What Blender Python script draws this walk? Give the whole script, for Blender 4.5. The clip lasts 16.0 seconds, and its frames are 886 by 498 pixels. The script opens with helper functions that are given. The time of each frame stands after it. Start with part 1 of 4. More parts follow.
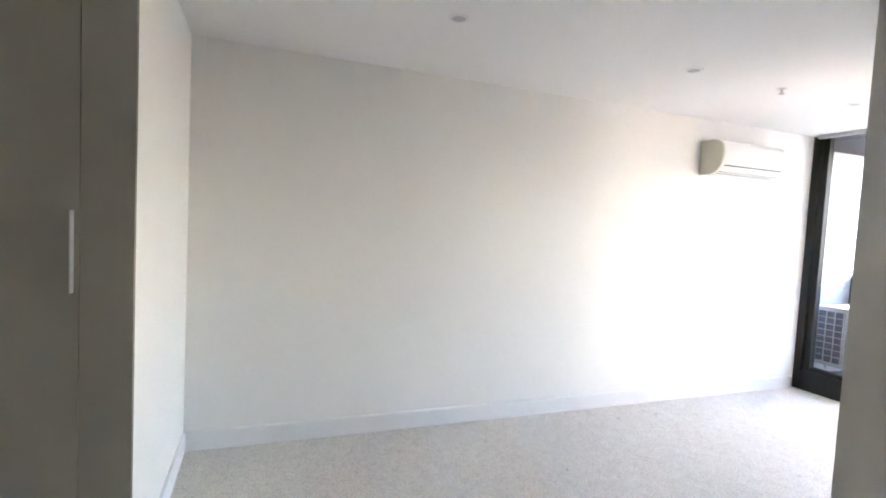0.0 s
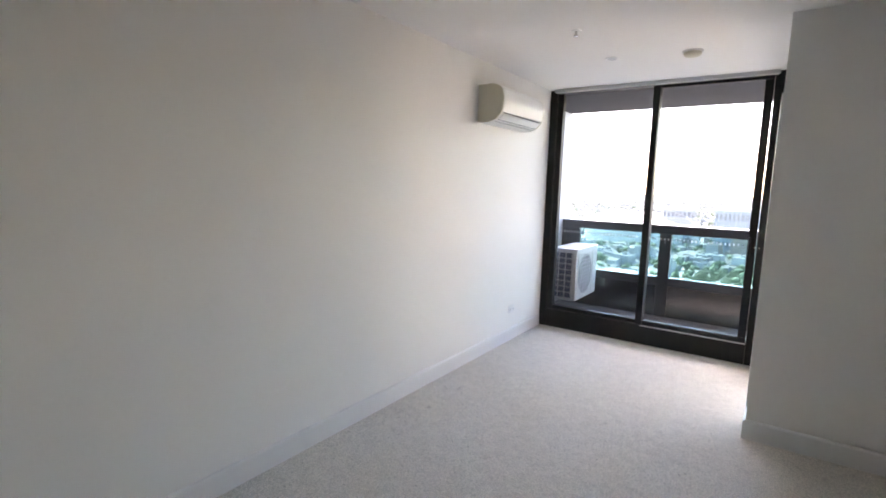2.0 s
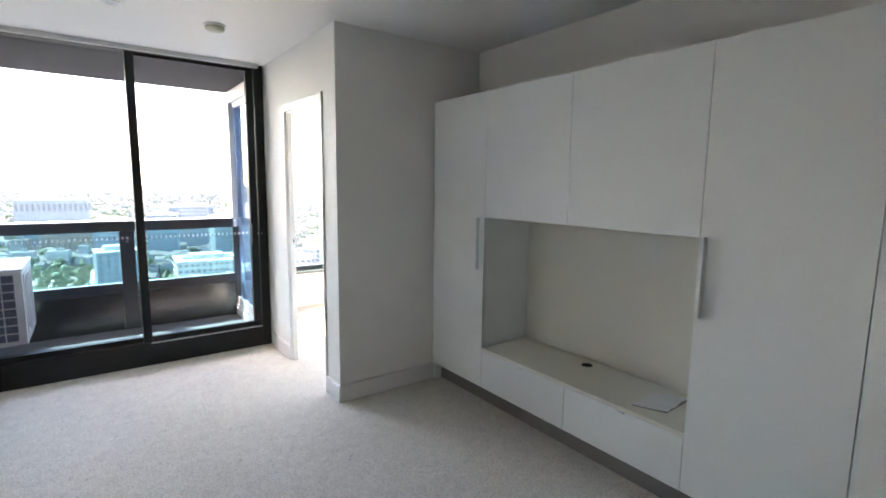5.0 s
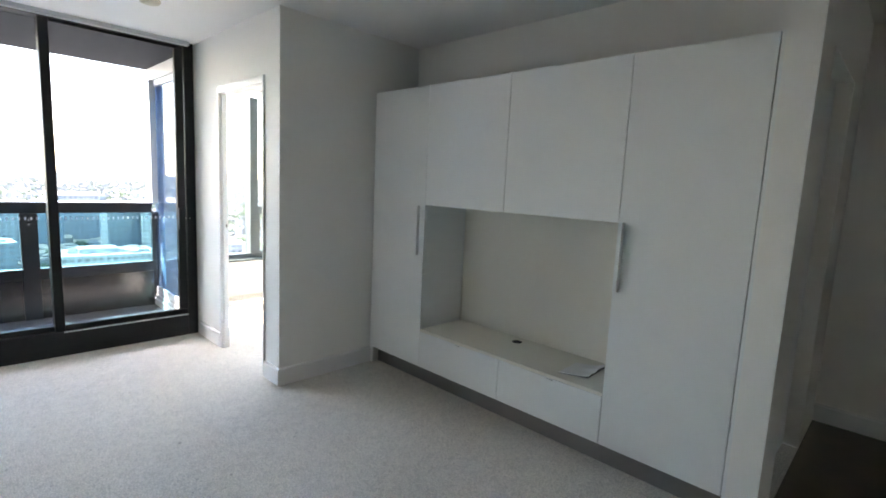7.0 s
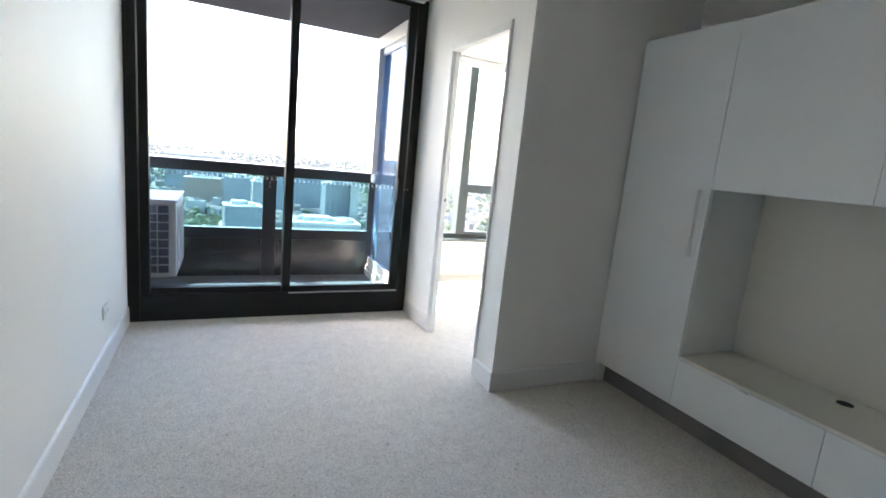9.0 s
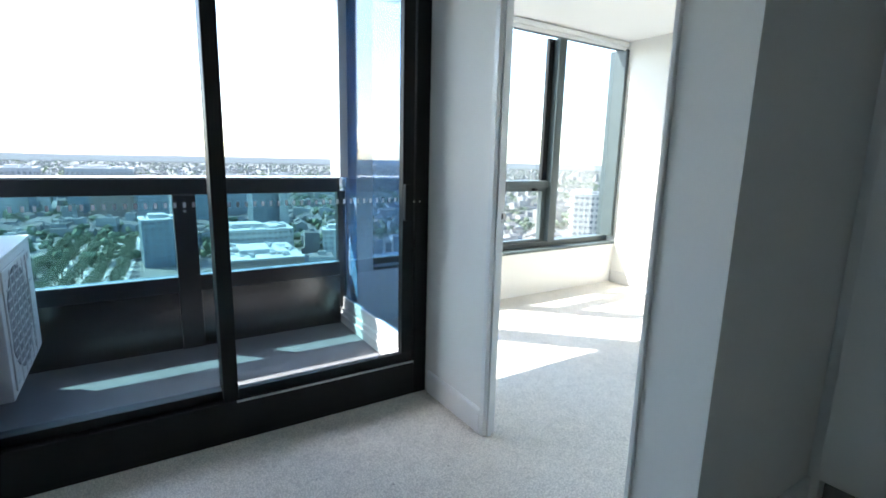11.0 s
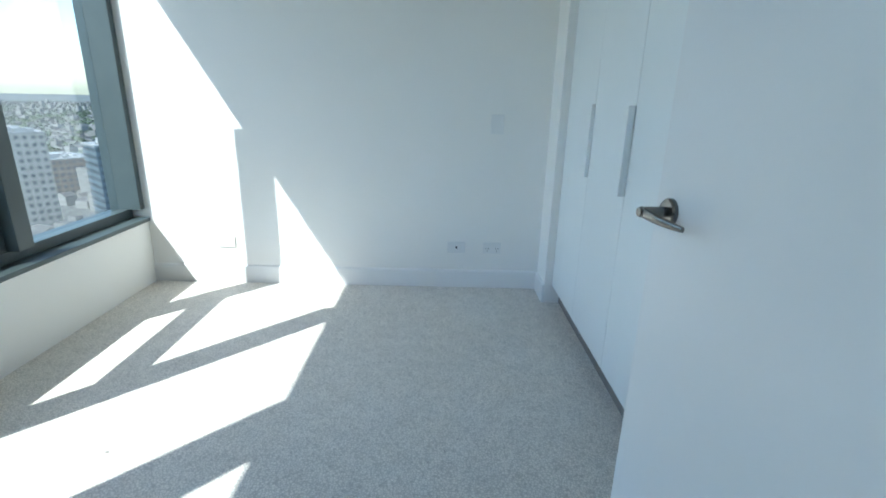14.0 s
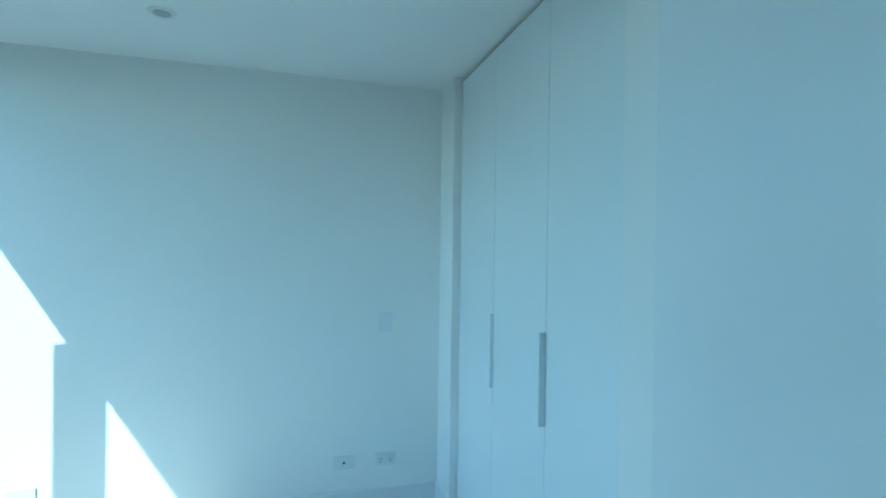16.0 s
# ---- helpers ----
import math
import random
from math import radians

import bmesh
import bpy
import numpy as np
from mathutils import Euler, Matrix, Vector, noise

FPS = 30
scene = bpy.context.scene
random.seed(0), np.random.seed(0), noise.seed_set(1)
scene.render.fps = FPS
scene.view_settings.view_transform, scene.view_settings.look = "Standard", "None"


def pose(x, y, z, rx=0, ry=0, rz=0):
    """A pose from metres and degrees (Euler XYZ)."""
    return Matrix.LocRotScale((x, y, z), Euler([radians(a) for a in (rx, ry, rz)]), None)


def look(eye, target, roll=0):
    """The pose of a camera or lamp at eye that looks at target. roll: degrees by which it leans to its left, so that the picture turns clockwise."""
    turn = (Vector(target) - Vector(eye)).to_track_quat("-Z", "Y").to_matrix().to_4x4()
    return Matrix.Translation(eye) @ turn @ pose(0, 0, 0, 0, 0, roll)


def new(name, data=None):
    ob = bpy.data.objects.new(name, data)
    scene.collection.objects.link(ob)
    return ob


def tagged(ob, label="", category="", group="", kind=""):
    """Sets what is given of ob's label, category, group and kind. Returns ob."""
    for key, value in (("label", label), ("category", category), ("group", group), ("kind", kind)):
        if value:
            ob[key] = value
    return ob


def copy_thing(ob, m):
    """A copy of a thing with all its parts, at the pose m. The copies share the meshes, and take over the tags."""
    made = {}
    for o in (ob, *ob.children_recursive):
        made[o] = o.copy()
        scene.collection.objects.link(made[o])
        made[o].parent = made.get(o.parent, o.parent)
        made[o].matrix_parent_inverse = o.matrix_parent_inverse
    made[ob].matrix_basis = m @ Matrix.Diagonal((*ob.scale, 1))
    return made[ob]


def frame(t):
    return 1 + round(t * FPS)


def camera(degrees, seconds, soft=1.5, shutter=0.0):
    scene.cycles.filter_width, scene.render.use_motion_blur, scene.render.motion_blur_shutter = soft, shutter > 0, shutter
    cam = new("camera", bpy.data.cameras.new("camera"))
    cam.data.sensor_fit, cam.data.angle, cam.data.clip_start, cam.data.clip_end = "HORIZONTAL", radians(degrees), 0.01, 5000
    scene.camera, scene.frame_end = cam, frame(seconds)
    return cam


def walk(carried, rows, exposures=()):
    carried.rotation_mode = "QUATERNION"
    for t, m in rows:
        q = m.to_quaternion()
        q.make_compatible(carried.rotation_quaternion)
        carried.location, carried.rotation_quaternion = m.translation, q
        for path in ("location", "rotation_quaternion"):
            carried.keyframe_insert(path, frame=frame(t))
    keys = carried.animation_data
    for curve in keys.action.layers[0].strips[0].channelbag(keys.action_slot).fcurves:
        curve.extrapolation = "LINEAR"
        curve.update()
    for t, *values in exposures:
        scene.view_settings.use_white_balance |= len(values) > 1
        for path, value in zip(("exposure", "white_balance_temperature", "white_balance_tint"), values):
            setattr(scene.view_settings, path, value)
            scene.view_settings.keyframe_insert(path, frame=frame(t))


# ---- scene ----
cam = camera(85.1, 16.0, soft=1.8)
PATH = [
    (0, (3.218, -5.024, 1.473), (1.349, -4.321, 1.361), 2.9),
    (0.5, (2.833, -5.023, 1.543), (1.04, -4.146, 1.415), 2.3),
    (1, (2.529, -4.978, 1.546), (0.826, -3.94, 1.393), 2.3),
    (1.5, (2.241, -4.985, 1.512), (0.765, -3.653, 1.301), 1.8),
    (2, (2.062, -4.867, 1.495), (0.933, -3.237, 1.23), 1.6),
    (2.5, (1.798, -4.767, 1.506), (1.046, -2.934, 1.233), 0.5),
    (3, (1.601, -4.709, 1.507), (1.263, -2.758, 1.219), 0.4),
    (3.5, (1.373, -4.65, 1.502), (1.506, -2.677, 1.198), 0.8),
    (4, (1.156, -4.545, 1.48), (1.728, -2.654, 1.168), 1.0),
    (4.5, (0.932, -4.458, 1.478), (1.826, -2.693, 1.185), 1.2),
    (5, (0.708, -4.434, 1.488), (1.883, -2.837, 1.223), 0.7),
    (7.5, (0.488, -4.479, 1.393), (1.918, -3.108, 1.118), 2.9),
    (8, (0.537, -4.302, 1.364), (1.811, -2.801, 1.011), 4.1),
    (8.5, (0.592, -4.03, 1.341), (1.617, -2.353, 0.968), 4.9),
    (9, (0.574, -3.73, 1.291), (1.41, -1.948, 0.935), 5.6),
    (11.5, (0.905, -1.77, 1.253), (2.084, -0.204, 0.854), 0.3),
    (12, (1.122, -1.504, 1.247), (2.472, -0.102, 0.787), 0.5),
    (12.5, (1.335, -1.264, 1.207), (2.914, -0.157, 0.676), 1.1),
    (13, (1.525, -1.063, 1.191), (3.287, -0.327, 0.597), 1.8),
    (13.5, (1.753, -0.858, 1.157), (3.62, -0.504, 0.535), 2.0),
    (13.8, (1.891, -0.771, 1.193), (3.788, -0.638, 0.572), 1.4),
    (14, (1.951, -0.725, 1.202), (3.86, -0.737, 0.607), 1.4),
    (14.5, (2.101, -0.637, 1.267), (4.016, -1.0, 0.82), 1.1),
    (15, (2.182, -0.586, 1.361), (4.068, -1.207, 1.121), 0.3),
    (15.5, (2.192, -0.572, 1.436), (4.064, -1.271, 1.351), 0.3),
    (16, (2.231, -0.587, 1.491), (4.15, -1.15, 1.482), 0.8),
]

EXPOSURE = [(0.0, 5.55, 7800, 22), (1.0, 4.82, 7750, 23), (2.0, 4.45, 8000, 22), (3.5, 4.36, 7900, 20), (5.0, 4.37, 7700, 17), (7.5, 4.34, 7500, 14), (9.0, 4.14, 7450, 14), (11.5, 2.96, 6280, 3), (12.2, 2.84, 6320, 4), (13.0, 2.55, 6550, 6), (13.6, 2.08, 6480, 9), (14.0, 1.85, 5650, -2), (14.6, 1.8, 4720, -17), (15.2, 1.82, 4480, -23), (16.0, 1.8, 4370, -24)]
walk(cam, [(t, look(eye, target, roll)) for t, eye, target, roll in PATH], EXPOSURE)

# ---- sky and sun ----
SUN = Vector((-1.06, 1.0, 1.68)).normalized()
world = bpy.data.worlds.new("sky")
scene.world = world
world.use_nodes = True
sky = world.node_tree.nodes.new("ShaderNodeTexSky")
sky.sky_type, sky.sun_disc = "NISHITA", False
sky.sun_elevation = math.asin(SUN.z)
sky.sun_rotation = math.atan2(SUN.x, SUN.y)
sky.dust_density = 1.1
world.node_tree.links.new(sky.outputs["Color"], world.node_tree.nodes["Background"].inputs["Color"])
world.node_tree.nodes["Background"].inputs["Strength"].default_value = 0.15
sun_data = bpy.data.lights.new("sun", "SUN")
sun_data.energy, sun_data.angle, sun_data.color = 2.3, radians(0.5), (1.0, 0.95, 0.88)
sun = new("sun", sun_data)
sun.matrix_world = look(SUN * 50, (0, 0, 0))


# ---- materials ----
def material(name, colour, rough=0.6, metal=0.0, second=None, scale=3.0, fine=0.0, fine_scale=200.0, bump=0.0, spec=0.5, coat=0.0, island=0.0, mottle=0.5):
    """A painted or woven surface: broad mottling between two colours, fine grain, relief."""
    m = bpy.data.materials.new(name)
    m.use_nodes = True
    t = m.node_tree
    b = t.nodes["Principled BSDF"]
    b.inputs["Roughness"].default_value = rough
    b.inputs["Metallic"].default_value = metal
    b.inputs["Specular IOR Level"].default_value = spec
    b.inputs["Coat Weight"].default_value = coat
    co = t.nodes.new("ShaderNodeTexCoord").outputs["Object"]
    second = second or tuple(c * 0.93 for c in colour)
    n = t.nodes.new("ShaderNodeTexNoise")
    n.inputs["Scale"].default_value, n.inputs["Detail"].default_value = scale, 4
    t.links.new(co, n.inputs["Vector"])
    mix = t.nodes.new("ShaderNodeMix")
    mix.data_type = "RGBA"
    mix.inputs[6].default_value, mix.inputs[7].default_value = (*colour, 1), (*second, 1)
    ramp = t.nodes.new("ShaderNodeMapRange")
    ramp.inputs[1].default_value, ramp.inputs[2].default_value = 0.5 - mottle / 2, 0.5 + mottle / 2
    t.links.new(n.outputs["Fac"], ramp.inputs[0])
    t.links.new(ramp.outputs[0], mix.inputs[0])
    last = mix.outputs[2]
    g = None
    if fine or bump:
        g = t.nodes.new("ShaderNodeTexNoise")
        g.inputs["Scale"].default_value, g.inputs["Detail"].default_value = fine_scale, 3
        t.links.new(co, g.inputs["Vector"])
    if fine:
        v = t.nodes.new("ShaderNodeMapRange")
        v.inputs[1].default_value, v.inputs[2].default_value = 0.3, 0.7
        v.inputs[3].default_value, v.inputs[4].default_value = 1 - fine, 1 + fine
        t.links.new(g.outputs["Fac"], v.inputs[0])
        h = t.nodes.new("ShaderNodeHueSaturation")
        t.links.new(v.outputs[0], h.inputs["Value"])
        t.links.new(last, h.inputs["Color"])
        last = h.outputs[0]
    if island:
        geo = t.nodes.new("ShaderNodeNewGeometry")
        v = t.nodes.new("ShaderNodeMapRange")
        v.inputs[3].default_value, v.inputs[4].default_value = 1 - island, 1 + island
        t.links.new(geo.outputs["Random Per Island"], v.inputs[0])
        h = t.nodes.new("ShaderNodeHueSaturation")
        t.links.new(v.outputs[0], h.inputs["Value"])
        t.links.new(last, h.inputs["Color"])
        last = h.outputs[0]
    t.links.new(last, b.inputs["Base Color"])
    if bump:
        bp = t.nodes.new("ShaderNodeBump")
        bp.inputs["Strength"].default_value, bp.inputs["Distance"].default_value = bump, 0.004
        t.links.new(g.outputs["Fac"], bp.inputs["Height"])
        t.links.new(bp.outputs[0], b.inputs["Normal"])
    return m


def glass(name, tint, gloss=0.03):
    """A thin pane: tinted straight view plus a mirror gloss by Fresnel."""
    m = bpy.data.materials.new(name)
    m.use_nodes = True
    t = m.node_tree
    t.nodes.remove(t.nodes["Principled BSDF"])
    clear = t.nodes.new("ShaderNodeBsdfTransparent")
    clear.inputs["Color"].default_value = (*tint, 1)
    shine = t.nodes.new("ShaderNodeBsdfGlossy")
    shine.inputs["Roughness"].default_value = 0.02
    lw = t.nodes.new("ShaderNodeLayerWeight")
    lw.inputs["Blend"].default_value = 0.5
    power = t.nodes.new("ShaderNodeMath")
    power.operation = "POWER"
    power.inputs[1].default_value = 5.0
    t.links.new(lw.outputs["Facing"], power.inputs[0])
    fr = t.nodes.new("ShaderNodeMapRange")
    fr.inputs[3].default_value, fr.inputs[4].default_value = gloss, 0.6
    t.links.new(power.outputs[0], fr.inputs[0])
    mix = t.nodes.new("ShaderNodeMixShader")
    t.links.new(fr.outputs[0], mix.inputs[0])
    t.links.new(clear.outputs[0], mix.inputs[1])
    t.links.new(shine.outputs[0], mix.inputs[2])
    t.links.new(mix.outputs[0], t.nodes["Material Output"].inputs["Surface"])
    return m


def carpet_material():
    """Cut-loop carpet: small tufts, shade between them painted darker, faint traffic marks."""
    m = material("carpet", (0.795, 0.755, 0.69), 0.95, second=(0.735, 0.695, 0.63), scale=1.3, spec=0.1)
    t = m.node_tree
    b = t.nodes["Principled BSDF"]
    base = b.inputs["Base Color"].links[0].from_socket
    co = t.nodes.new("ShaderNodeTexCoord").outputs["Object"]
    v = t.nodes.new("ShaderNodeTexVoronoi")
    v.feature = "DISTANCE_TO_EDGE"
    v.inputs["Scale"].default_value, v.inputs["Randomness"].default_value = 100.0, 0.75
    n = t.nodes.new("ShaderNodeTexNoise")
    n.inputs["Scale"].default_value, n.inputs["Detail"].default_value = 60.0, 5
    big = t.nodes.new("ShaderNodeTexNoise")
    big.inputs["Scale"].default_value, big.inputs["Detail"].default_value = 14.0, 4
    for node in (v, n, big):
        t.links.new(co, node.inputs["Vector"])
    # Darkens the base colour at tuft edges, as shade in the gaps would.
    r = t.nodes.new("ShaderNodeMapRange")
    r.inputs[1].default_value, r.inputs[2].default_value, r.inputs[3].default_value, r.inputs[4].default_value = 0.0, 0.17, 0.68, 1.035
    t.links.new(v.outputs["Distance"], r.inputs[0])
    r2 = t.nodes.new("ShaderNodeMapRange")
    r2.inputs[1].default_value, r2.inputs[2].default_value, r2.inputs[3].default_value, r2.inputs[4].default_value = 0.3, 0.7, 0.95, 1.04
    t.links.new(n.outputs["Fac"], r2.inputs[0])
    r3 = t.nodes.new("ShaderNodeMapRange")
    r3.inputs[1].default_value, r3.inputs[2].default_value, r3.inputs[3].default_value, r3.inputs[4].default_value = 0.35, 0.65, 0.95, 1.04
    t.links.new(big.outputs["Fac"], r3.inputs[0])
    x = t.nodes.new("ShaderNodeMath")
    x.operation = "MULTIPLY"
    t.links.new(r.outputs[0], x.inputs[0])
    t.links.new(r2.outputs[0], x.inputs[1])
    y = t.nodes.new("ShaderNodeMath")
    y.operation = "MULTIPLY"
    t.links.new(x.outputs[0], y.inputs[0])
    t.links.new(r3.outputs[0], y.inputs[1])
    h = t.nodes.new("ShaderNodeHueSaturation")
    t.links.new(y.outputs[0], h.inputs["Value"])
    t.links.new(base, h.inputs["Color"])
    t.links.new(h.outputs[0], b.inputs["Base Color"])
    bp = t.nodes.new("ShaderNodeBump")
    bp.inputs["Strength"].default_value, bp.inputs["Distance"].default_value = 0.45, 0.005
    t.links.new(y.outputs[0], bp.inputs["Height"])
    t.links.new(bp.outputs[0], b.inputs["Normal"])
    return m


M_WALL = material("wall_paint", (0.87, 0.855, 0.82), 0.55, second=(0.845, 0.83, 0.79), scale=1.2, fine_scale=260, bump=0.06, spec=0.3)
M_CEIL = material("ceiling_paint", (0.88, 0.87, 0.855), 0.85, second=(0.86, 0.85, 0.835), scale=0.9, fine_scale=180, bump=0.05, spec=0.2)
M_TRIM = material("trim_gloss_paint", (0.82, 0.815, 0.80), 0.32, second=(0.79, 0.785, 0.77), scale=2.5, fine_scale=90, bump=0.04)
M_CARPET = carpet_material()
M_RENDER = material("white_render", (0.6, 0.6, 0.61), 0.85, second=(0.55, 0.55, 0.56), scale=2.0, fine_scale=150, bump=0.1)
M_FRAME = material("black_aluminium", (0.012, 0.012, 0.0125), 0.5, second=(0.016, 0.016, 0.0165), scale=6, fine_scale=500, bump=0.05, spec=0.2)
M_GREY_FRAME = material("charcoal_aluminium", (0.055, 0.075, 0.08), 0.4, second=(0.068, 0.09, 0.095), scale=5, fine_scale=500, bump=0.05)
M_SILVER = material("silver_aluminium", (0.55, 0.56, 0.57), 0.4, 0.6, second=(0.48, 0.49, 0.5), scale=5, fine_scale=400, bump=0.05)
M_CAB = material("white_laminate", (0.82, 0.84, 0.83), 0.33, second=(0.79, 0.81, 0.80), scale=1.6, fine_scale=350, bump=0.03)
M_CAB_IN = material("white_melamine", (0.80, 0.775, 0.695), 0.5, second=(0.77, 0.745, 0.665), scale=2, fine_scale=350, bump=0.03)
M_KICK = material("grey_kickboard", (0.17, 0.16, 0.15), 0.5, second=(0.22, 0.21, 0.2), scale=4)
M_PANTRY = material("glossy_greige_lacquer", (0.41, 0.395, 0.34), 0.06, second=(0.39, 0.375, 0.32), scale=1.5, coat=0.5)
M_TIMBER = material("dark_timber_floor", (0.13, 0.095, 0.065), 0.4, second=(0.09, 0.065, 0.045), scale=5)
M_PLASTIC = material("white_plastic", (0.805, 0.805, 0.79), 0.35, second=(0.775, 0.775, 0.76), scale=8)
M_AC_SIDE = material("aged_white_plastic", (0.64, 0.615, 0.50), 0.42, second=(0.60, 0.575, 0.46), scale=8)
M_LEVER = material("dark_chrome", (0.22, 0.215, 0.21), 0.2, 1.0, second=(0.22, 0.21, 0.2), scale=30)
M_SLOT = material("grey_socket_slot", (0.5, 0.49, 0.48), 0.7)
# Near-black that paints in the darkness of holes and gaps.
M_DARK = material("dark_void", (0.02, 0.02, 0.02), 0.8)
M_CHROME = material("brushed_chrome", (0.6, 0.59, 0.57), 0.22, 1.0, second=(0.5, 0.49, 0.48), scale=30)
M_BALC_FLOOR = material("concrete_tile", (0.19, 0.19, 0.205), 0.8, second=(0.145, 0.145, 0.157), scale=4, fine=0.08, fine_scale=120, bump=0.2)
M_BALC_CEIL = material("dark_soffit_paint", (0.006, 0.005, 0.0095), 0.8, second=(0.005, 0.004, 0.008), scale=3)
M_BALU = material("dark_balustrade_paint", (0.02, 0.02, 0.024), 0.3, second=(0.028, 0.028, 0.032), scale=4)
M_PANEL = material("dark_balustrade_panel", (0.022, 0.02, 0.021), 0.22, second=(0.028, 0.026, 0.027), scale=3, spec=1.0)
M_COND = material("condenser_paint", (0.62, 0.62, 0.62), 0.45, second=(0.57, 0.57, 0.57), scale=6)
# Grey that carries the shade inside the fan opening.
M_RECESS = material("painted_fan_shade", (0.22, 0.22, 0.24), 0.6, second=(0.17, 0.17, 0.19), scale=8)
M_GRILLE = material("grey_wire_grille", (0.42, 0.42, 0.46), 0.5, second=(0.36, 0.36, 0.4), scale=8)
M_FIN = material("condenser_fins", (0.10, 0.11, 0.15), 0.5, 0.3)
M_PAPER = material("paper", (0.86, 0.86, 0.86), 0.7)
def frosted(name, colour):
    """A translucent film that passes on the light behind it."""
    m = bpy.data.materials.new(name)
    m.use_nodes = True
    t = m.node_tree
    thru = t.nodes.new("ShaderNodeBsdfTranslucent")
    thru.inputs["Color"].default_value = (*colour, 1)
    mix = t.nodes.new("ShaderNodeMixShader")
    mix.inputs[0].default_value = 0.6
    b = t.nodes["Principled BSDF"]
    b.inputs["Base Color"].default_value = (*colour, 1)
    b.inputs["Roughness"].default_value = 0.6
    t.links.new(b.outputs[0], mix.inputs[1])
    t.links.new(thru.outputs[0], mix.inputs[2])
    t.links.new(mix.outputs[0], t.nodes["Material Output"].inputs["Surface"])
    return m


M_FROST = frosted("frosted_film", (0.6, 0.6, 0.62))
M_GLASS_BED = glass("bedroom_glass", (0.85, 0.87, 0.88), 0.085)
M_GLASS = glass("clear_glass", (0.865, 0.872, 0.89), 0.018)
M_GLASS_TEAL = glass("teal_glass", (0.56, 0.77, 0.80))
M_GLASS_BLUE = glass("blue_glass", (0.47, 0.64, 0.83), 0.13)


# ---- building helpers ----
def box(bm, x0, x1, y0, y1, z0, z1, bevel=0.0):
    vs = [bm.verts.new((x, y, z)) for x in (x0, x1) for y in (y0, y1) for z in (z0, z1)]
    fs = [bm.faces.new([vs[i] for i in q]) for q in ((0, 1, 3, 2), (4, 6, 7, 5), (0, 4, 5, 1), (2, 3, 7, 6), (0, 2, 6, 4), (1, 5, 7, 3))]
    if bevel:
        es = list({e for f in fs for e in f.edges})
        bmesh.ops.bevel(bm, geom=es, offset=bevel, segments=2, affect="EDGES", profile=0.6)
    return bm


def boxes(*items, bevel=0.0):
    bm = bmesh.new()
    for it in items:
        box(bm, *it, bevel=bevel)
    return bm


def lathe(profile, steps=32, axis="z"):
    """A solid of revolution from (radius, height) pairs."""
    bm = bmesh.new()
    rings = []
    for r, h in profile:
        ring = []
        for k in range(steps):
            a = 2 * math.pi * k / steps
            c, s = r * math.cos(a), r * math.sin(a)
            ring.append(bm.verts.new({"z": (c, s, h), "x": (h, c, s), "y": (c, h, s)}[axis]))
        rings.append(ring)
    for a, b in zip(rings, rings[1:]):
        for k in range(steps):
            bm.faces.new((a[k], a[(k + 1) % steps], b[(k + 1) % steps], b[k]))
    bm.faces.new(rings[0])
    bm.faces.new(rings[-1])
    bmesh.ops.recalc_face_normals(bm, faces=bm.faces)
    return bm


def extrude_profile(points, a, b, axis):
    """A profile of (u, v) points swept along an axis; along y: (x, z), along x: (y, z)."""
    bm = bmesh.new()
    ends = []
    for c in (a, b):
        ends.append([bm.verts.new((u, c, v) if axis == "y" else (c, u, v)) for u, v in points])
    n = len(points)
    for k in range(n):
        bm.faces.new((ends[0][k], ends[0][(k + 1) % n], ends[1][(k + 1) % n], ends[1][k]))
    bm.faces.new(ends[0])
    bm.faces.new(ends[1])
    bmesh.ops.recalc_face_normals(bm, faces=bm.faces)
    return bm


def mesh_object(name, bm, mat, smooth=False):
    me = bpy.data.meshes.new(name)
    bmesh.ops.recalc_face_normals(bm, faces=bm.faces)
    bm.to_mesh(me)
    bm.free()
    me.materials.append(mat)
    if smooth:
        for p in me.polygons:
            p.use_smooth = True
        me.set_sharp_from_angle(angle=radians(35))
    return new(name, me)


def part(name, bm, mat, parent, label="", smooth=False):
    ob = mesh_object(name, bm, mat, smooth)
    ob.parent = parent
    ob.matrix_parent_inverse = Matrix.Identity(4)
    up = parent
    chain = Matrix.Identity(4)
    while up:
        chain = up.matrix_basis @ chain
        up = up.parent
    ob.matrix_basis = chain.inverted()
    if label:
        tagged(ob, label)
    return ob


def thing(name, x, y, z, label, category, group="", kind=""):
    """An Empty at the base of a thing; its parts are given in world metres."""
    ob = new(name)
    ob.location = (x, y, z)
    ob.empty_display_size = 0.05
    return tagged(ob, label, category, group, kind)


def structure(name, bm, mat, label, category, smooth=False):
    return tagged(mesh_object(name, bm, mat, smooth), label, category, kind="structure")


def pane(name, bm, mat, parent, label=""):
    ob = part(name, bm, mat, parent, label)
    ob.visible_shadow = False
    return ob


H = 2.485          # ceiling
XW = 2.015          # living side of the wall to the bedroom
XB = 4.975         # far bedroom wall
HB = 2.415        # bedroom ceiling
YR = -1.42        # wardrobe fronts
DOOR = (-0.522, -1.268, 2.04)

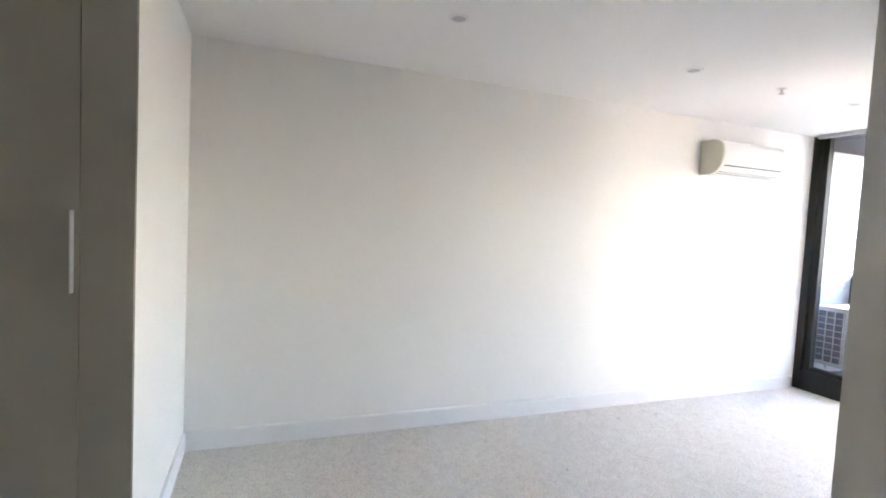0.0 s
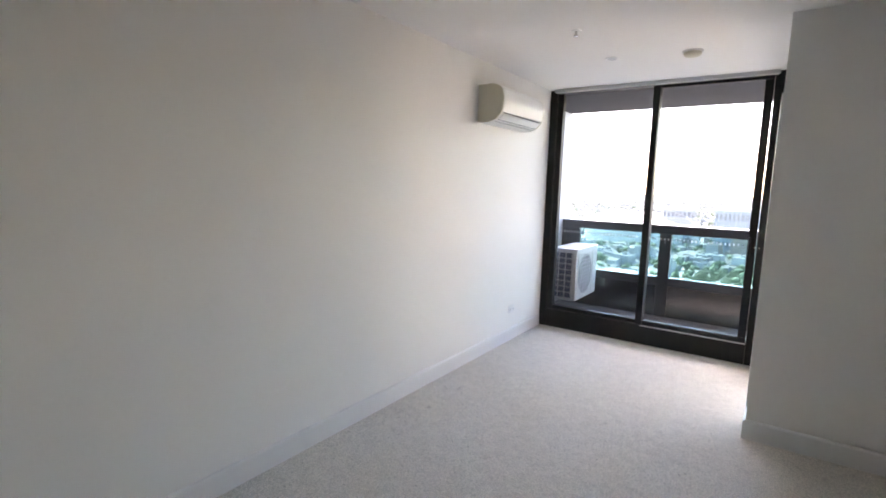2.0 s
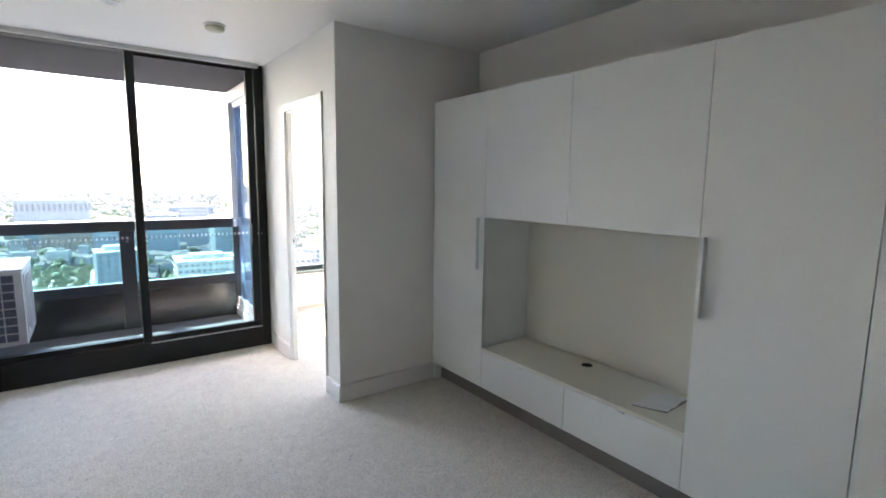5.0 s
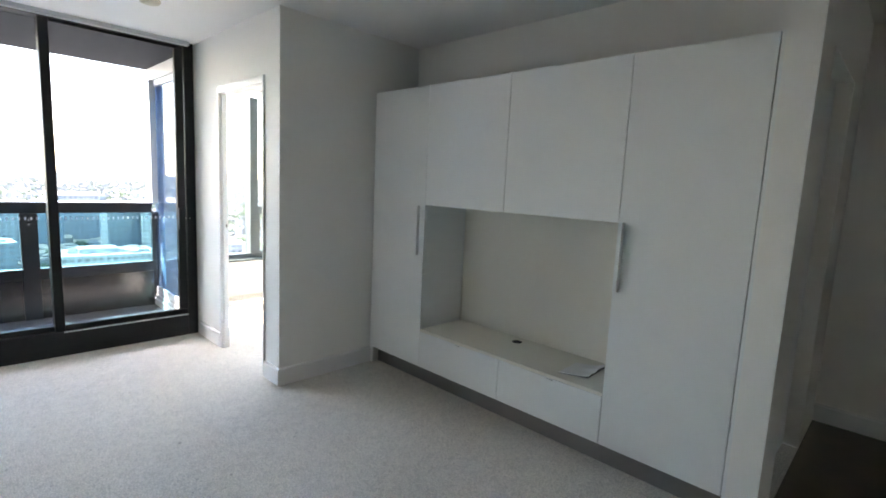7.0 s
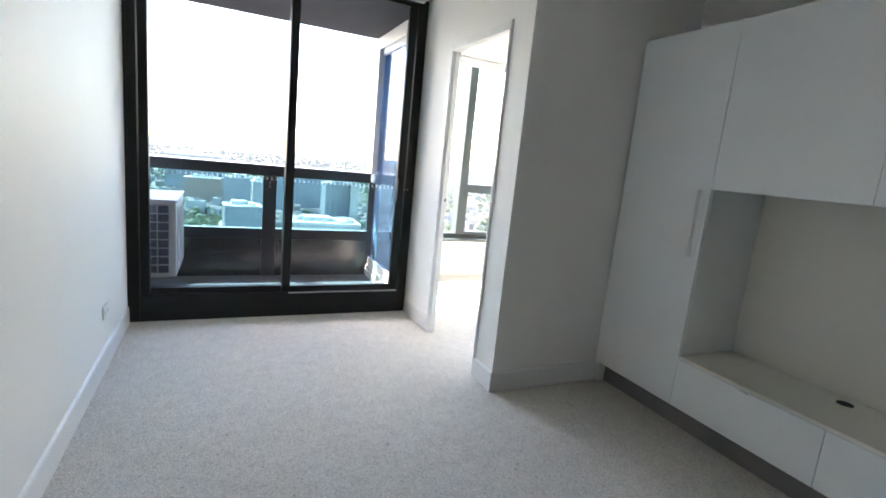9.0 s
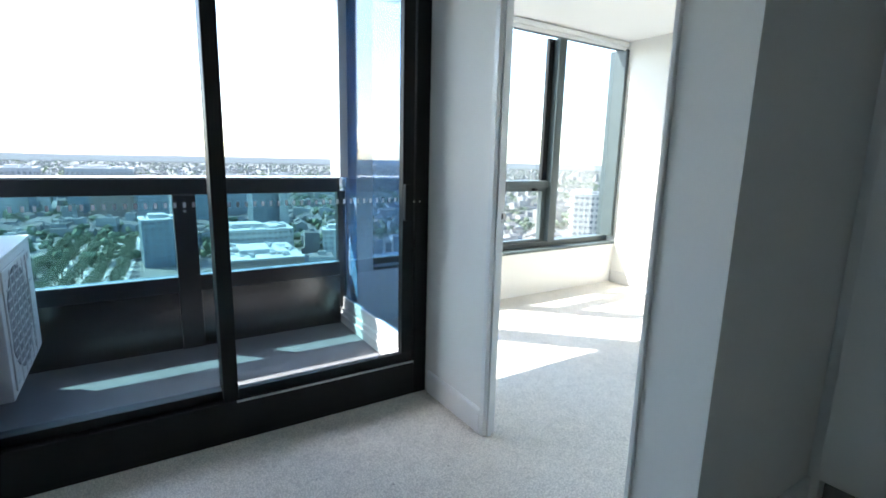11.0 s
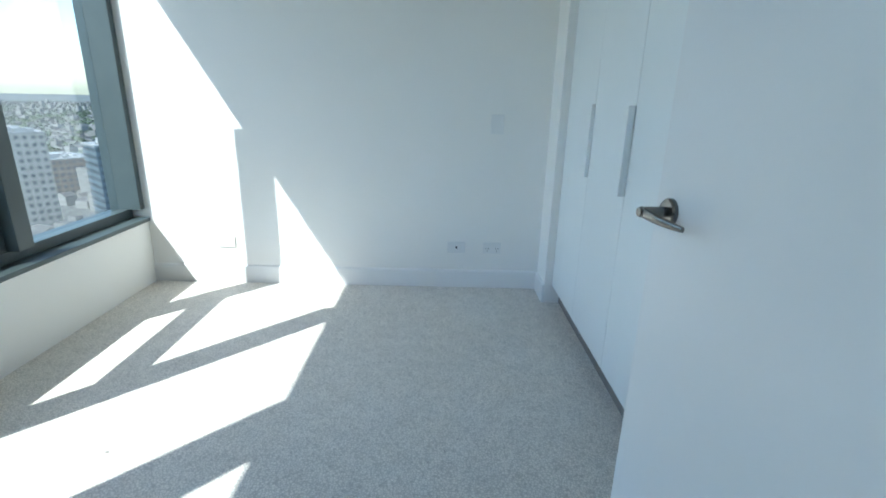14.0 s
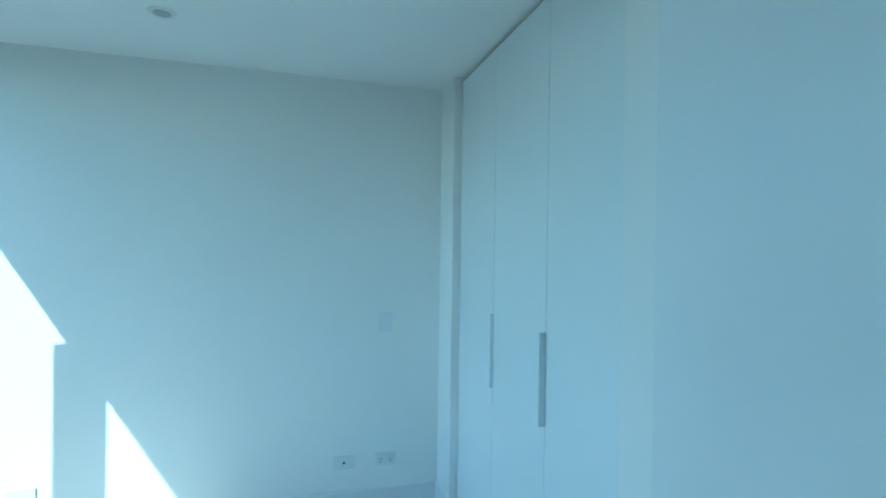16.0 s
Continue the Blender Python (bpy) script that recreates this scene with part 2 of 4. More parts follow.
# ---- rooms: floor, ceiling, walls ----
structure("floor", boxes((-0.02, 5.15, -6.7, 0.118, -0.12, 0.0), (2.064, 5.15, 0.118, 1.36, -0.12, 0.0)), M_CARPET, "light grey-beige loop pile carpet over the whole flat", "floor")
structure("ceiling", boxes((-0.15, 2.04, -6.7, 0.12, H, H + 0.15), (2.04, 3.3, -6.7, -1.4, H, H + 0.15), (3.3, 5.15, -6.7, -2.05, H, H + 0.15)), M_CEIL, "flat white painted plasterboard ceiling", "ceiling")
structure("ceiling_bedroom", boxes((2.04, 5.15, -1.395, 1.3, HB, HB + 0.2), (3.33, 5.15, -2.045, -1.395, HB, HB + 0.2)), M_CEIL, "flat white painted bedroom ceiling", "ceiling")
structure("wall_west", boxes((-0.15, 0.0, -5.6, 0.12, 0, H)), M_WALL, "long plain white painted wall with an air conditioner", "wall")
structure("wall_south_return", boxes((0.0, 1.24, -5.6, -5.44, 0, H)), M_WALL, "white painted return wall beside the pantry", "wall")
structure("wall_bedroom", boxes((XW, 2.066, DOOR[0] + 0.03, 0.12, 0, H), (XW, 2.066, DOOR[1] - 0.018, DOOR[0] + 0.03, DOOR[2] + 0.052, H), (XW, 2.066, -1.49, DOOR[1] - 0.018, 0, H)), M_WALL, "white painted wall with the bedroom doorway", "wall")
structure("wall_pier", boxes((2.066, 3.2, -1.49, -1.31, 0, H)), M_WALL, "white painted wall between cabinet and bedroom", "wall")
structure("wall_behind_cabinet", boxes((3.2, 3.32, -4.035, -1.49, 0, H)), M_WALL, "white painted wall behind the built-in cabinet", "wall")
structure("wall_hall_north", boxes((2.74, 3.05, -4.16, -4.045, 0, H), (3.05, 3.87, -4.16, -4.045, 2.06, H), (3.87, 4.5, -4.16, -4.045, 0, H)), M_WALL, "white painted wall end beside the dim hall", "wall")
structure("wall_hall_east", boxes((4.4, 4.5, -6.7, -4.15, 0, H)), M_WALL, "white painted end wall of the dim hall", "wall")
structure("wall_south", boxes((1.2, 4.5, -6.8, -6.7, 0, H)), M_WALL, "plain white wall closing the hall", "wall")
structure("wall_bedroom_far", boxes((XB, 5.15, -2.1, 1.36, 0, H)), M_WALL, "white painted bedroom wall with sockets, part sunlit", "wall")
structure("wall_bedroom_sill", boxes((2.1, XB, 1.16, 1.36, 0, 0.405)), M_WALL, "low white wall under the bedroom window", "wall")
structure("wall_wardrobe_nib", boxes((4.735, XB, -2.0, -1.375, 0, H)), M_WALL, "narrow white wall nib beside the wardrobe", "wall")
structure("wall_wardrobe_back", boxes((3.325, XB, -2.1, -2.0, 0, H)), M_WALL, "white wall behind the wardrobe", "wall")
structure("wall_above_side_glass", boxes((2.0, 2.12, 0.12, 1.36, 2.33, H)), M_WALL, "white painted bulkhead above the side glazing", "wall")


structure("floor_hall", boxes((3.05, 4.385, -6.69, -4.162, 0.001, 0.006)), M_TIMBER, "dark timber floor of the dim hall", "floor")


def skirting(name, a, b, axis, face, sign, label):
    """Skirting with a chamfered top; face: the wall's plane, sign: the way into the room."""
    t = 0.014 * sign
    pts = [(face, 0.0), (face + t, 0.0), (face + t, 0.108), (face + t * 0.75, 0.116), (face + t * 0.3, 0.12), (face, 0.12)]
    return structure(name, extrude_profile(pts, a, b, axis), M_TRIM, label, "baseboard")


skirting("baseboard_west", -5.44, -0.02, "y", 0.0, 1, "white painted skirting along the long wall")
skirting("baseboard_return", 0.014, 1.24, "x", -5.44, 1, "white painted skirting on the return wall")
skirting("baseboard_window_side", DOOR[0] + 0.032, -0.02, "y", XW, -1, "white painted skirting between window and doorway")
skirting("baseboard_pier", -1.504, DOOR[1] - 0.019, "y", XW, -1, "white painted skirting on the wall corner")
skirting("baseboard_pier_face", XW, 2.82, "x", -1.49, -1, "white painted skirting beside the built-in cabinet")
skirting("baseboard_bedroom_far", -1.361, 1.16, "y", XB, -1, "white painted skirting on the bedroom wall")
skirting("baseboard_nib", 4.735, XB - 0.014, "x", -1.375, 1, "white painted skirting on the wall nib")
skirting("baseboard_bedroom_door_side", DOOR[0] + 0.032, 0.12, "y", 2.066, 1, "white painted skirting beside the bedroom door")
skirting("baseboard_hall_east", -6.7, -4.15, "y", 4.4, -1, "white painted skirting in the dim hall")

# ---- living room window: fixed pane and sliding door ----
win = thing("window_1", 1.0, 0.06, 0, "black aluminium sliding balcony door with a fixed pane", "window", kind="structure")
part("window_frame", boxes((0.0, 0.07, 0.0, 0.12, 0, H), bevel=0.004), M_FRAME, win)
part("window_frame", boxes((0.075, 0.13, 0.03, 0.1, 0.192, 2.46), bevel=0.003), M_FRAME, win)
part("window_frame", boxes((1.93, 2.005, 0.0, 0.12, 0, H), bevel=0.004), M_FRAME, win)
part("window_frame", boxes((0.072, 1.928, 0.0, 0.12, 2.45, H), bevel=0.003), M_FRAME, win)
part("window_sill", boxes((0.072, 1.928, 0.0, 0.12, 0, 0.19), bevel=0.004), M_FRAME, win, "tall black aluminium bottom frame")
part("window_frame", boxes((0.132, 1.0, 0.035, 0.095, 0.192, 0.232), bevel=0.003), M_FRAME, win)
part("mullion", boxes((1.0, 1.06, 0.002, 0.112, 0.192, 2.448), bevel=0.004), M_FRAME, win)
pane("pane", boxes((0.12, 1.004, 0.062, 0.07, 0.225, 2.455)), M_GLASS, win, "clear fixed glass pane")
sash = part("sliding_sash", boxes((1.062, 1.925, 0.012, 0.05, 0.192, 0.235), (1.062, 1.925, 0.012, 0.05, 2.424, 2.448), bevel=0.003), M_FRAME, win, "black sliding door sash")
part("stile", boxes((1.862, 1.924, 0.01, 0.052, 0.237, 2.422), bevel=0.003), M_FRAME, sash)
pane("pane", boxes((1.058, 1.87, 0.028, 0.034, 0.228, 2.43)), M_GLASS, sash, "clear sliding glass pane")
part("track", boxes((1.05, 1.925, -0.008, -0.0005, 0.182, 0.19)), M_SILVER, win, "thin silver track edge")
lockset = part("latch", boxes((1.862, 1.886, -0.02, 0.008, 0.94, 1.12), bevel=0.006), M_FRAME, win, "black pull latch with silver screws")


def moved(bm, x, y, z):
    bmesh.ops.translate(bm, verts=bm.verts, vec=(x, y, z))
    return bm


def row_of(name, bm, mat, parent, places, label=""):
    """Alike pieces that share one mesh, each an object of its own under parent."""
    first = part(name, bm, mat, parent, label)
    base = first.matrix_basis.copy()
    first.matrix_basis = base @ Matrix.Translation(places[0])
    for p in places[1:]:
        o = first.copy()
        scene.collection.objects.link(o)
        o.matrix_basis = base @ Matrix.Translation(p)
    return first


for xx in (1.918, 1.95):
    part("screw", moved(lathe([(0.005, 0), (0.005, -0.003), (0.002, -0.0036)], 12, "y"), xx, -0.001, 1.034), M_CHROME, lockset)
row_of("safety_dot", boxes((-0.005, 0.005, 0.0262, 0.0274, 1.032, 1.053)), M_FROST, win, [(1.07 + 0.033 * k, 0, 0) for k in range(24)], "small white safety mark on the glass")
row_of("safety_dot", boxes((-0.005, 0.005, 0.0600, 0.0614, 1.032, 1.053)), M_FROST, win, [(0.15 + 0.033 * k, 0, 0) for k in range(25)], "small white safety mark on the glass")

blind = thing("roller_blind", 1.0, -0.05, 2.44, "rolled-up pale grey roller blind under the ceiling", "blind")
part("head_rail", boxes((0.06, 1.96, -0.055, -0.012, 2.456, H - 0.001), bevel=0.004), M_SILVER, blind, "slim pale grey head rail")
part("bottom_bar", boxes((0.07, 1.95, -0.044, -0.034, 2.446, 2.4555), bevel=0.002), M_PLASTIC, blind)
chain = bmesh.new()
for dy in (-0.03, -0.052):
    for k in range(64):
        bmesh.ops.create_icosphere(chain, subdivisions=1, radius=0.0035, matrix=Matrix.Translation((0.022, dy, 1.2 + k * 0.0195)))
part("bead_chain", chain, M_FRAME, blind, "thin dark bead chain")

# ---- balcony ----
YB = 1.25
structure("balcony_floor", boxes((-0.27, 2.0, 0.12, YB + 0.25, -0.2, 0.0)), M_BALC_FLOOR, "grey concrete balcony floor with sun strips", "balcony floor")
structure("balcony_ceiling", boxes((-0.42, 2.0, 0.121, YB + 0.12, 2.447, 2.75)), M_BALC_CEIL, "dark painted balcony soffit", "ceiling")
structure("balcony_wall", boxes((-0.42, -0.27, 0.12, YB + 0.27, -0.2, 2.446)), M_RENDER, "white rendered end wall of the balcony", "wall")
structure("balcony_wall_return", boxes((-0.27, -0.002, 0.122, 0.16, -0.03, 2.446)), M_RENDER, "white rendered wall return beside the window", "wall")
bal = thing("balustrade", 1.0, YB, 0.0, "dark steel balcony balustrade with teal glass panels", "balustrade")
part("top_rail", boxes((-0.27, 2.0, YB, YB + 0.19, 0.99, 1.085), bevel=0.006), M_BALU, bal)
part("cap", boxes((-0.27, 2.0, YB - 0.006, YB + 0.2, 1.0855, 1.097), bevel=0.003), M_SILVER, bal, "pale metal capping")
part("bottom_rail", boxes((-0.27, 2.0, YB, YB + 0.08, 0.375, 0.475), bevel=0.006), M_BALU, bal)
part("post", boxes((0.935, 1.06, YB - 0.012, YB + 0.06, 0.0, 0.989), bevel=0.005), M_BALU, bal)
part("post", boxes((-0.268, -0.03, YB - 0.004, YB + 0.06, 0.476, 0.989), bevel=0.005), M_BALU, bal)
for zz in (0.89, 0.93):
    part("bolt", moved(lathe([(0.009, 0.0), (0.009, -0.004), (0.004, -0.006)], 14, "y"), 0.997, YB - 0.0125, zz), M_SILVER, bal)
part("lower_panel", boxes((-0.268, 0.934, YB + 0.008, YB + 0.05, 0.0, 0.374)), M_PANEL, bal, "dark glossy lower panel")
part("lower_panel", boxes((1.061, 1.998, YB + 0.008, YB + 0.05, 0.0, 0.374)), M_PANEL, bal, "dark glossy lower panel")
part("glass_panel", boxes((-0.029, 0.934, YB + 0.03, YB + 0.04, 0.476, 0.989)), M_GLASS_TEAL, bal, "teal tinted glass panel")
part("glass_panel", boxes((1.061, 1.998, YB + 0.03, YB + 0.04, 0.476, 0.989)), M_GLASS_TEAL, bal, "teal tinted glass panel")

side = thing("window_2", 2.04, 0.7, 0.0, "blue tinted side glazing between balcony and bedroom", "window", kind="structure")
part("window_frame", extrude_profile([(2.003, 0.0), (2.003, 0.06), (2.016, 0.065), (2.016, 0.1), (2.03, 0.105), (2.03, 0.19), (2.06, 0.19), (2.06, 0.0)], 0.121, 1.298, "y"), M_PLASTIC, side, "stepped pale bottom frame")
part("corner_post", boxes((1.974, 2.034, 1.17, 1.36, 1.098, 2.324), bevel=0.005), M_COND, side, "pale silver corner post")
part("corner_post", boxes((2.002, 2.062, 1.306, 1.36, 0.0, 0.999), bevel=0.005), M_BALU, side, "dark foot of the corner post")
part("window_frame", boxes((2.02, 2.06, 0.121, 1.298, 2.27, 2.324), bevel=0.004), M_COND, side)
part("window_frame", boxes((2.02, 2.06, 0.121, 0.16, 0.191, 2.269), bevel=0.004), M_GREY_FRAME, side)
pane("pane", boxes((2.04, 2.048, 0.155, 1.304, 0.185, 2.275)), M_GLASS_BLUE, side, "blue tinted glass pane")

# outdoor unit on wall brackets
cond = thing("outdoor_unit", 0.13, 0.68, 0.21, "white air conditioner outdoor unit on wall brackets", "air conditioner")
part("casing", boxes((-0.02, 0.27, 0.34, 1.06, 0.23, 0.80), bevel=0.014), M_COND, cond, "", True)
part("lid", boxes((-0.026, 0.276, 0.334, 1.066, 0.80, 0.818), bevel=0.007), M_COND, cond, "", True)
part("coil", boxes((-0.012, 0.226, 0.334, 0.3395, 0.262, 0.778)), M_FIN, cond, "dark coil fins behind a grid")
for zz in [0.262 + 0.0645 * k for k in range(9)]:
    part("grille_bar", boxes((-0.014, 0.228, 0.327, 0.3335, zz - 0.0035, zz + 0.0035)), M_COND, cond)
for xx in (-0.009, 0.068, 0.146, 0.223):
    part("grille_bar", boxes((xx - 0.004, xx + 0.004, 0.3205, 0.3265, 0.256, 0.784)), M_COND, cond)
# Flat disc; the opening's depth is only painted, in a shade grey.
part("fan_recess", moved(lathe([(0.228, 0.0), (0.228, 0.004), (0.05, 0.006), (0.0001, 0.006)], 40, "x"), 0.2705, 0.635, 0.515), M_RECESS, cond, "round disc painted with the shade of the fan opening")
part("fan_panel", boxes((0.2705, 0.278, 0.375, 0.395, 0.262, 0.768), (0.2705, 0.278, 0.875, 0.895, 0.262, 0.768), (0.2705, 0.278, 0.3955, 0.8745, 0.262, 0.28), (0.2705, 0.278, 0.3955, 0.8745, 0.75, 0.768), bevel=0.003), M_COND, cond, "square raised rim round the fan")
for k in range(11):
    zz = 0.303 + 0.0424 * k
    part("guard_wire", boxes((0.281, 0.2835, 0.39, 0.88, zz - 0.003, zz + 0.003)), M_COND, cond)
for k in range(5):
    yy = 0.455 + 0.09 * k
    part("guard_wire", boxes((0.284, 0.287, yy - 0.003, yy + 0.003, 0.272, 0.758)), M_COND, cond)
part("badge", boxes((0.2705, 0.272, 0.94, 1.0, 0.6, 0.612)), M_GRILLE, cond, "small grey badge")
part("side_grip", boxes((0.2705, 0.274, 0.95, 0.985, 0.71, 0.745), bevel=0.001), M_GRILLE, cond)
for yy in (0.45, 0.95):
    part("bracket", boxes((-0.27, 0.2, yy - 0.02, yy + 0.02, 0.205, 0.229), (-0.27, -0.245, yy - 0.02, yy + 0.02, 0.05, 0.204)), M_SILVER, cond)

# ---- bedroom window ----
bw = thing("window_3", 3.6, 1.28, 0.42, "wide charcoal framed bedroom window with an awning sash", "window", kind="structure")
part("window_sill", boxes((2.195, XB, 1.145, 1.36, 0.406, 0.43), bevel=0.004), M_GREY_FRAME, bw, "charcoal aluminium sill")
part("window_frame", boxes((2.195, XB, 1.25, 1.36, 0.431, 0.485), bevel=0.003), M_GREY_FRAME, bw)
part("window_frame", boxes((2.101, XB, 1.24, 1.298, 2.345, HB - 0.001), bevel=0.003), M_GREY_FRAME, bw)
part("window_frame", boxes((4.93, XB, 1.17, 1.36, 0.486, 2.344), bevel=0.003), M_GREY_FRAME, bw)
part("mullion", boxes((4.05, 4.14, 1.195, 1.34, 0.486, 2.324), bevel=0.004), M_GREY_FRAME, bw)
part("mullion", boxes((3.02, 3.115, 1.195, 1.34, 0.486, 2.324), bevel=0.004), M_GREY_FRAME, bw)
part("glazing_bead", boxes((3.987, 4.049, 1.262, 1.3, 1.064, 2.324), bevel=0.002), M_FRAME, bw, "black inner glazing frame")
part("transom", boxes((3.117, 4.048, 1.22, 1.34, 1.0, 1.062), bevel=0.004), M_GREY_FRAME, bw)
aw = part("awning_sash", boxes((3.121, 3.16, 1.25, 1.3, 0.487, 0.999), (3.99, 4.048, 1.25, 1.3, 0.487, 0.999), (3.161, 3.989, 1.25, 1.3, 0.487, 0.51), (3.161, 3.989, 1.25, 1.3, 0.965, 0.999), bevel=0.003), M_GREY_FRAME, bw)
part("window_catch", boxes((3.86, 3.9, 1.21, 1.249, 0.97, 0.994), bevel=0.004), M_FRAME, aw)
pane("pane", boxes((3.155, 4.005, 1.27, 1.276, 0.505, 0.97)), M_GLASS_BED, aw)
pane("pane", boxes((3.112, 4.055, 1.3052, 1.311, 1.055, 2.328)), M_GLASS_BED, bw)
pane("pane", boxes((4.136, 4.93, 1.305, 1.311, 0.47, 2.328)), M_GLASS_BED, bw)
pane("pane", boxes((2.185, 3.025, 1.305, 1.311, 0.47, 2.328)), M_GLASS_BED, bw)
bb = thing("roller_blind", 3.6, 1.18, 2.36, "rolled-up white roller blind above the bedroom window", "blind")
part("fabric_roll", boxes((2.28, 4.965, 1.16, 1.238, 2.36, 2.41), bevel=0.02), M_PLASTIC, bb, "", True)
part("bottom_bar", boxes((2.28, 4.96, 1.175, 1.19, 2.33, 2.359), bevel=0.004), M_PLASTIC, bb)

structure("wall_corner_column", boxes((2.064, 2.19, 1.095, 1.305, 0.0, 2.324), bevel=0.004), M_WALL, "white plastered corner column by the bedroom glazing", "wall")

# ---- bedroom door ----
door = thing("door_1", 2.12, DOOR[1], 0, "white flush bedroom door standing wide open", "door", kind="structure")
y0, y1, zt = DOOR
part("door_jamb", boxes((2.003, 2.072, y0, y0 + 0.029, 0, zt + 0.05), bevel=0.004), M_TRIM, door)
part("door_jamb", boxes((2.003, 2.072, y1 - 0.016, y1, 0, zt + 0.05), bevel=0.004), M_TRIM, door)
part("door_jamb", boxes((2.003, 2.072, y1 + 0.001, y0 - 0.001, zt, zt + 0.05), bevel=0.004), M_TRIM, door)
part("door_stop", boxes((2.025, 2.045, y0 - 0.012, y0 - 0.0005, 0, zt - 0.001)), M_TRIM, door)
part("door_stop", boxes((2.025, 2.045, y1 + 0.0005, y1 + 0.004, 0, zt - 0.001)), M_TRIM, door)
strike = part("strike_plate", boxes((2.046, 2.068, y0 - 0.0025, y0 - 0.0005, 0.983, 1.043), (2.069, 2.077, y0 - 0.0025, y0 - 0.0005, 0.998, 1.028), bevel=0.0008), M_TRIM, door, "white painted strike plate with a dark hole")
part("latch_hole", boxes((2.05, 2.0625, y0 - 0.0036, y0 - 0.0027, 1.001, 1.026)), M_DARK, strike)
for zz in (0.9915, 1.0355):
    part("screw", moved(lathe([(0.0033, 0.0), (0.0033, -0.0012), (0.0016, -0.0014), (0.0014, -0.0004)], 12, "y"), 2.056, y0 - 0.0026, zz), M_CHROME, strike)
swing = pose(2.089, -1.246, 0, 0, 0, 5.0)


def on_leaf(bm):
    bmesh.ops.transform(bm, matrix=swing, verts=bm.verts)
    return bm


leaf = part("door_leaf", on_leaf(boxes((0.0, 0.832, -0.026, 0.01, 0.012, zt - 0.004), bevel=0.002)), M_TRIM, door, "white painted flush leaf")
rose = part("rose", on_leaf(moved(lathe([(0.027, 0), (0.027, 0.007), (0.024, 0.011), (0.014, 0.012)], 32, "y"), 0.777, 0.01, 1.003)), M_LEVER, leaf, "round chrome rose", True)
neck = moved(lathe([(0.0105, 0.0), (0.0105, 0.05), (0.009, 0.054)], 24, "y"), 0.777, 0.021, 1.003)
part("neck", on_leaf(neck), M_LEVER, leaf, "", True)
lever = bmesh.new()
rings = []
for k in range(12):
    u = k / 11
    w = 0.0105 * (1 - 0.5 * u ** 2)
    d = 0.0065 * (1 - 0.5 * u)
    c = Vector((0.784 - 0.125 * u, 0.066 - 0.012 * u + 0.006 * math.sin(u * 3.1), 1.003 - 0.004 * u))
    rings.append([lever.verts.new(c + Vector((0, d * math.cos(a), w * math.sin(a)))) for a in [2 * math.pi * q / 12 for q in range(12)]])
for p, q in zip(rings, rings[1:]):
    for k in range(12):
        lever.faces.new((p[k], p[(k + 1) % 12], q[(k + 1) % 12], q[k]))
lever.faces.new(rings[0])
lever.faces.new(rings[-1])
part("lever_handle", on_leaf(lever), M_LEVER, leaf, "chrome lever handle", True)
for zz in (0.25, 1.75):
    part("hinge", boxes((2.0725, 2.088, -1.268, -1.256, zz, zz + 0.1)), M_CHROME, door)

# ---- wardrobe ----
rob = thing("wardrobe", 4.0, YR, 0, "built-in white wardrobe with tall flush doors", "wardrobe")
part("body", boxes((3.33, 4.733, -1.99, YR - 0.022, 0.115, 2.39)), M_CAB_IN, rob)
part("kickboard", boxes((3.33, 4.733, -1.97, YR - 0.05, 0.0, 0.114)), M_KICK, rob, "recessed grey kickboard")
for k, (xa, xb) in enumerate(((4.252, 4.73), (3.766, 4.249), (3.33, 3.763))):
    d = part("wardrobe_door", boxes((xa, xb, YR - 0.02, YR, 0.118, 2.39), bevel=0.002), M_CAB, rob)
    if k < 2:
        part("handle", boxes((xa - 0.008, xa + 0.034, YR + 0.0005, YR + 0.004, 0.862, 1.193), (xa - 0.008, xa - 0.003, YR + 0.0045, YR + (0.028 if k else 0.018), 0.862, 1.193), bevel=0.001), M_CAB, d, "white folded edge pull")
# Solid dark strip in place of the shade above the doors.
structure("wardrobe_gap_shade", boxes((3.33, 4.734, -1.99, YR - 0.03, 2.391, HB - 0.001)), M_DARK, "near-black filler painting the shade in the gap above the wardrobe doors", "trim")


def plate(name, x, y, z, w, h, label):
    o = thing(name, x, y, z, label, "socket" if "socket" in label else "switch")
    part("plate", boxes((x - 0.008, x, y - w / 2, y + w / 2, z - h / 2, z + h / 2), bevel=0.003), M_PLASTIC, o)
    return o


o = plate("wall_socket", XB, -0.83, 0.275, 0.115, 0.075, "white aerial socket plate on the bedroom wall")
part("socket_hole", moved(lathe([(0.007, 0), (0.007, -0.003)], 16, "x"), XB - 0.0082, -0.83, 0.275), M_DARK, o)
o = plate("wall_socket", XB, -1.064, 0.275, 0.115, 0.075, "white double power socket on the bedroom wall")
for dy in (-0.03, 0.03):
    part("rocker_switch", boxes((XB - 0.0115, XB - 0.0085, -1.064 + dy - 0.006, -1.064 + dy + 0.006, 0.29, 0.304)), M_PLASTIC, o)
    for a, b in ((-0.008, 0.004), (0.008, 0.004), (0.0, -0.012)):
        part("socket_slot", boxes((XB - 0.0093, XB - 0.0084, -1.064 + dy + a - 0.0015, -1.064 + dy + a + 0.0015, 0.269 + b - 0.005, 0.269 + b + 0.005)), M_DARK, o)
o = plate("light_switch", XB, -1.057, 1.06, 0.078, 0.115, "white light switch plate on the bedroom wall")
part("rocker_switch", boxes((XB - 0.0115, XB - 0.0085, -1.063, -1.051, 1.05, 1.07)), M_PLASTIC, o)
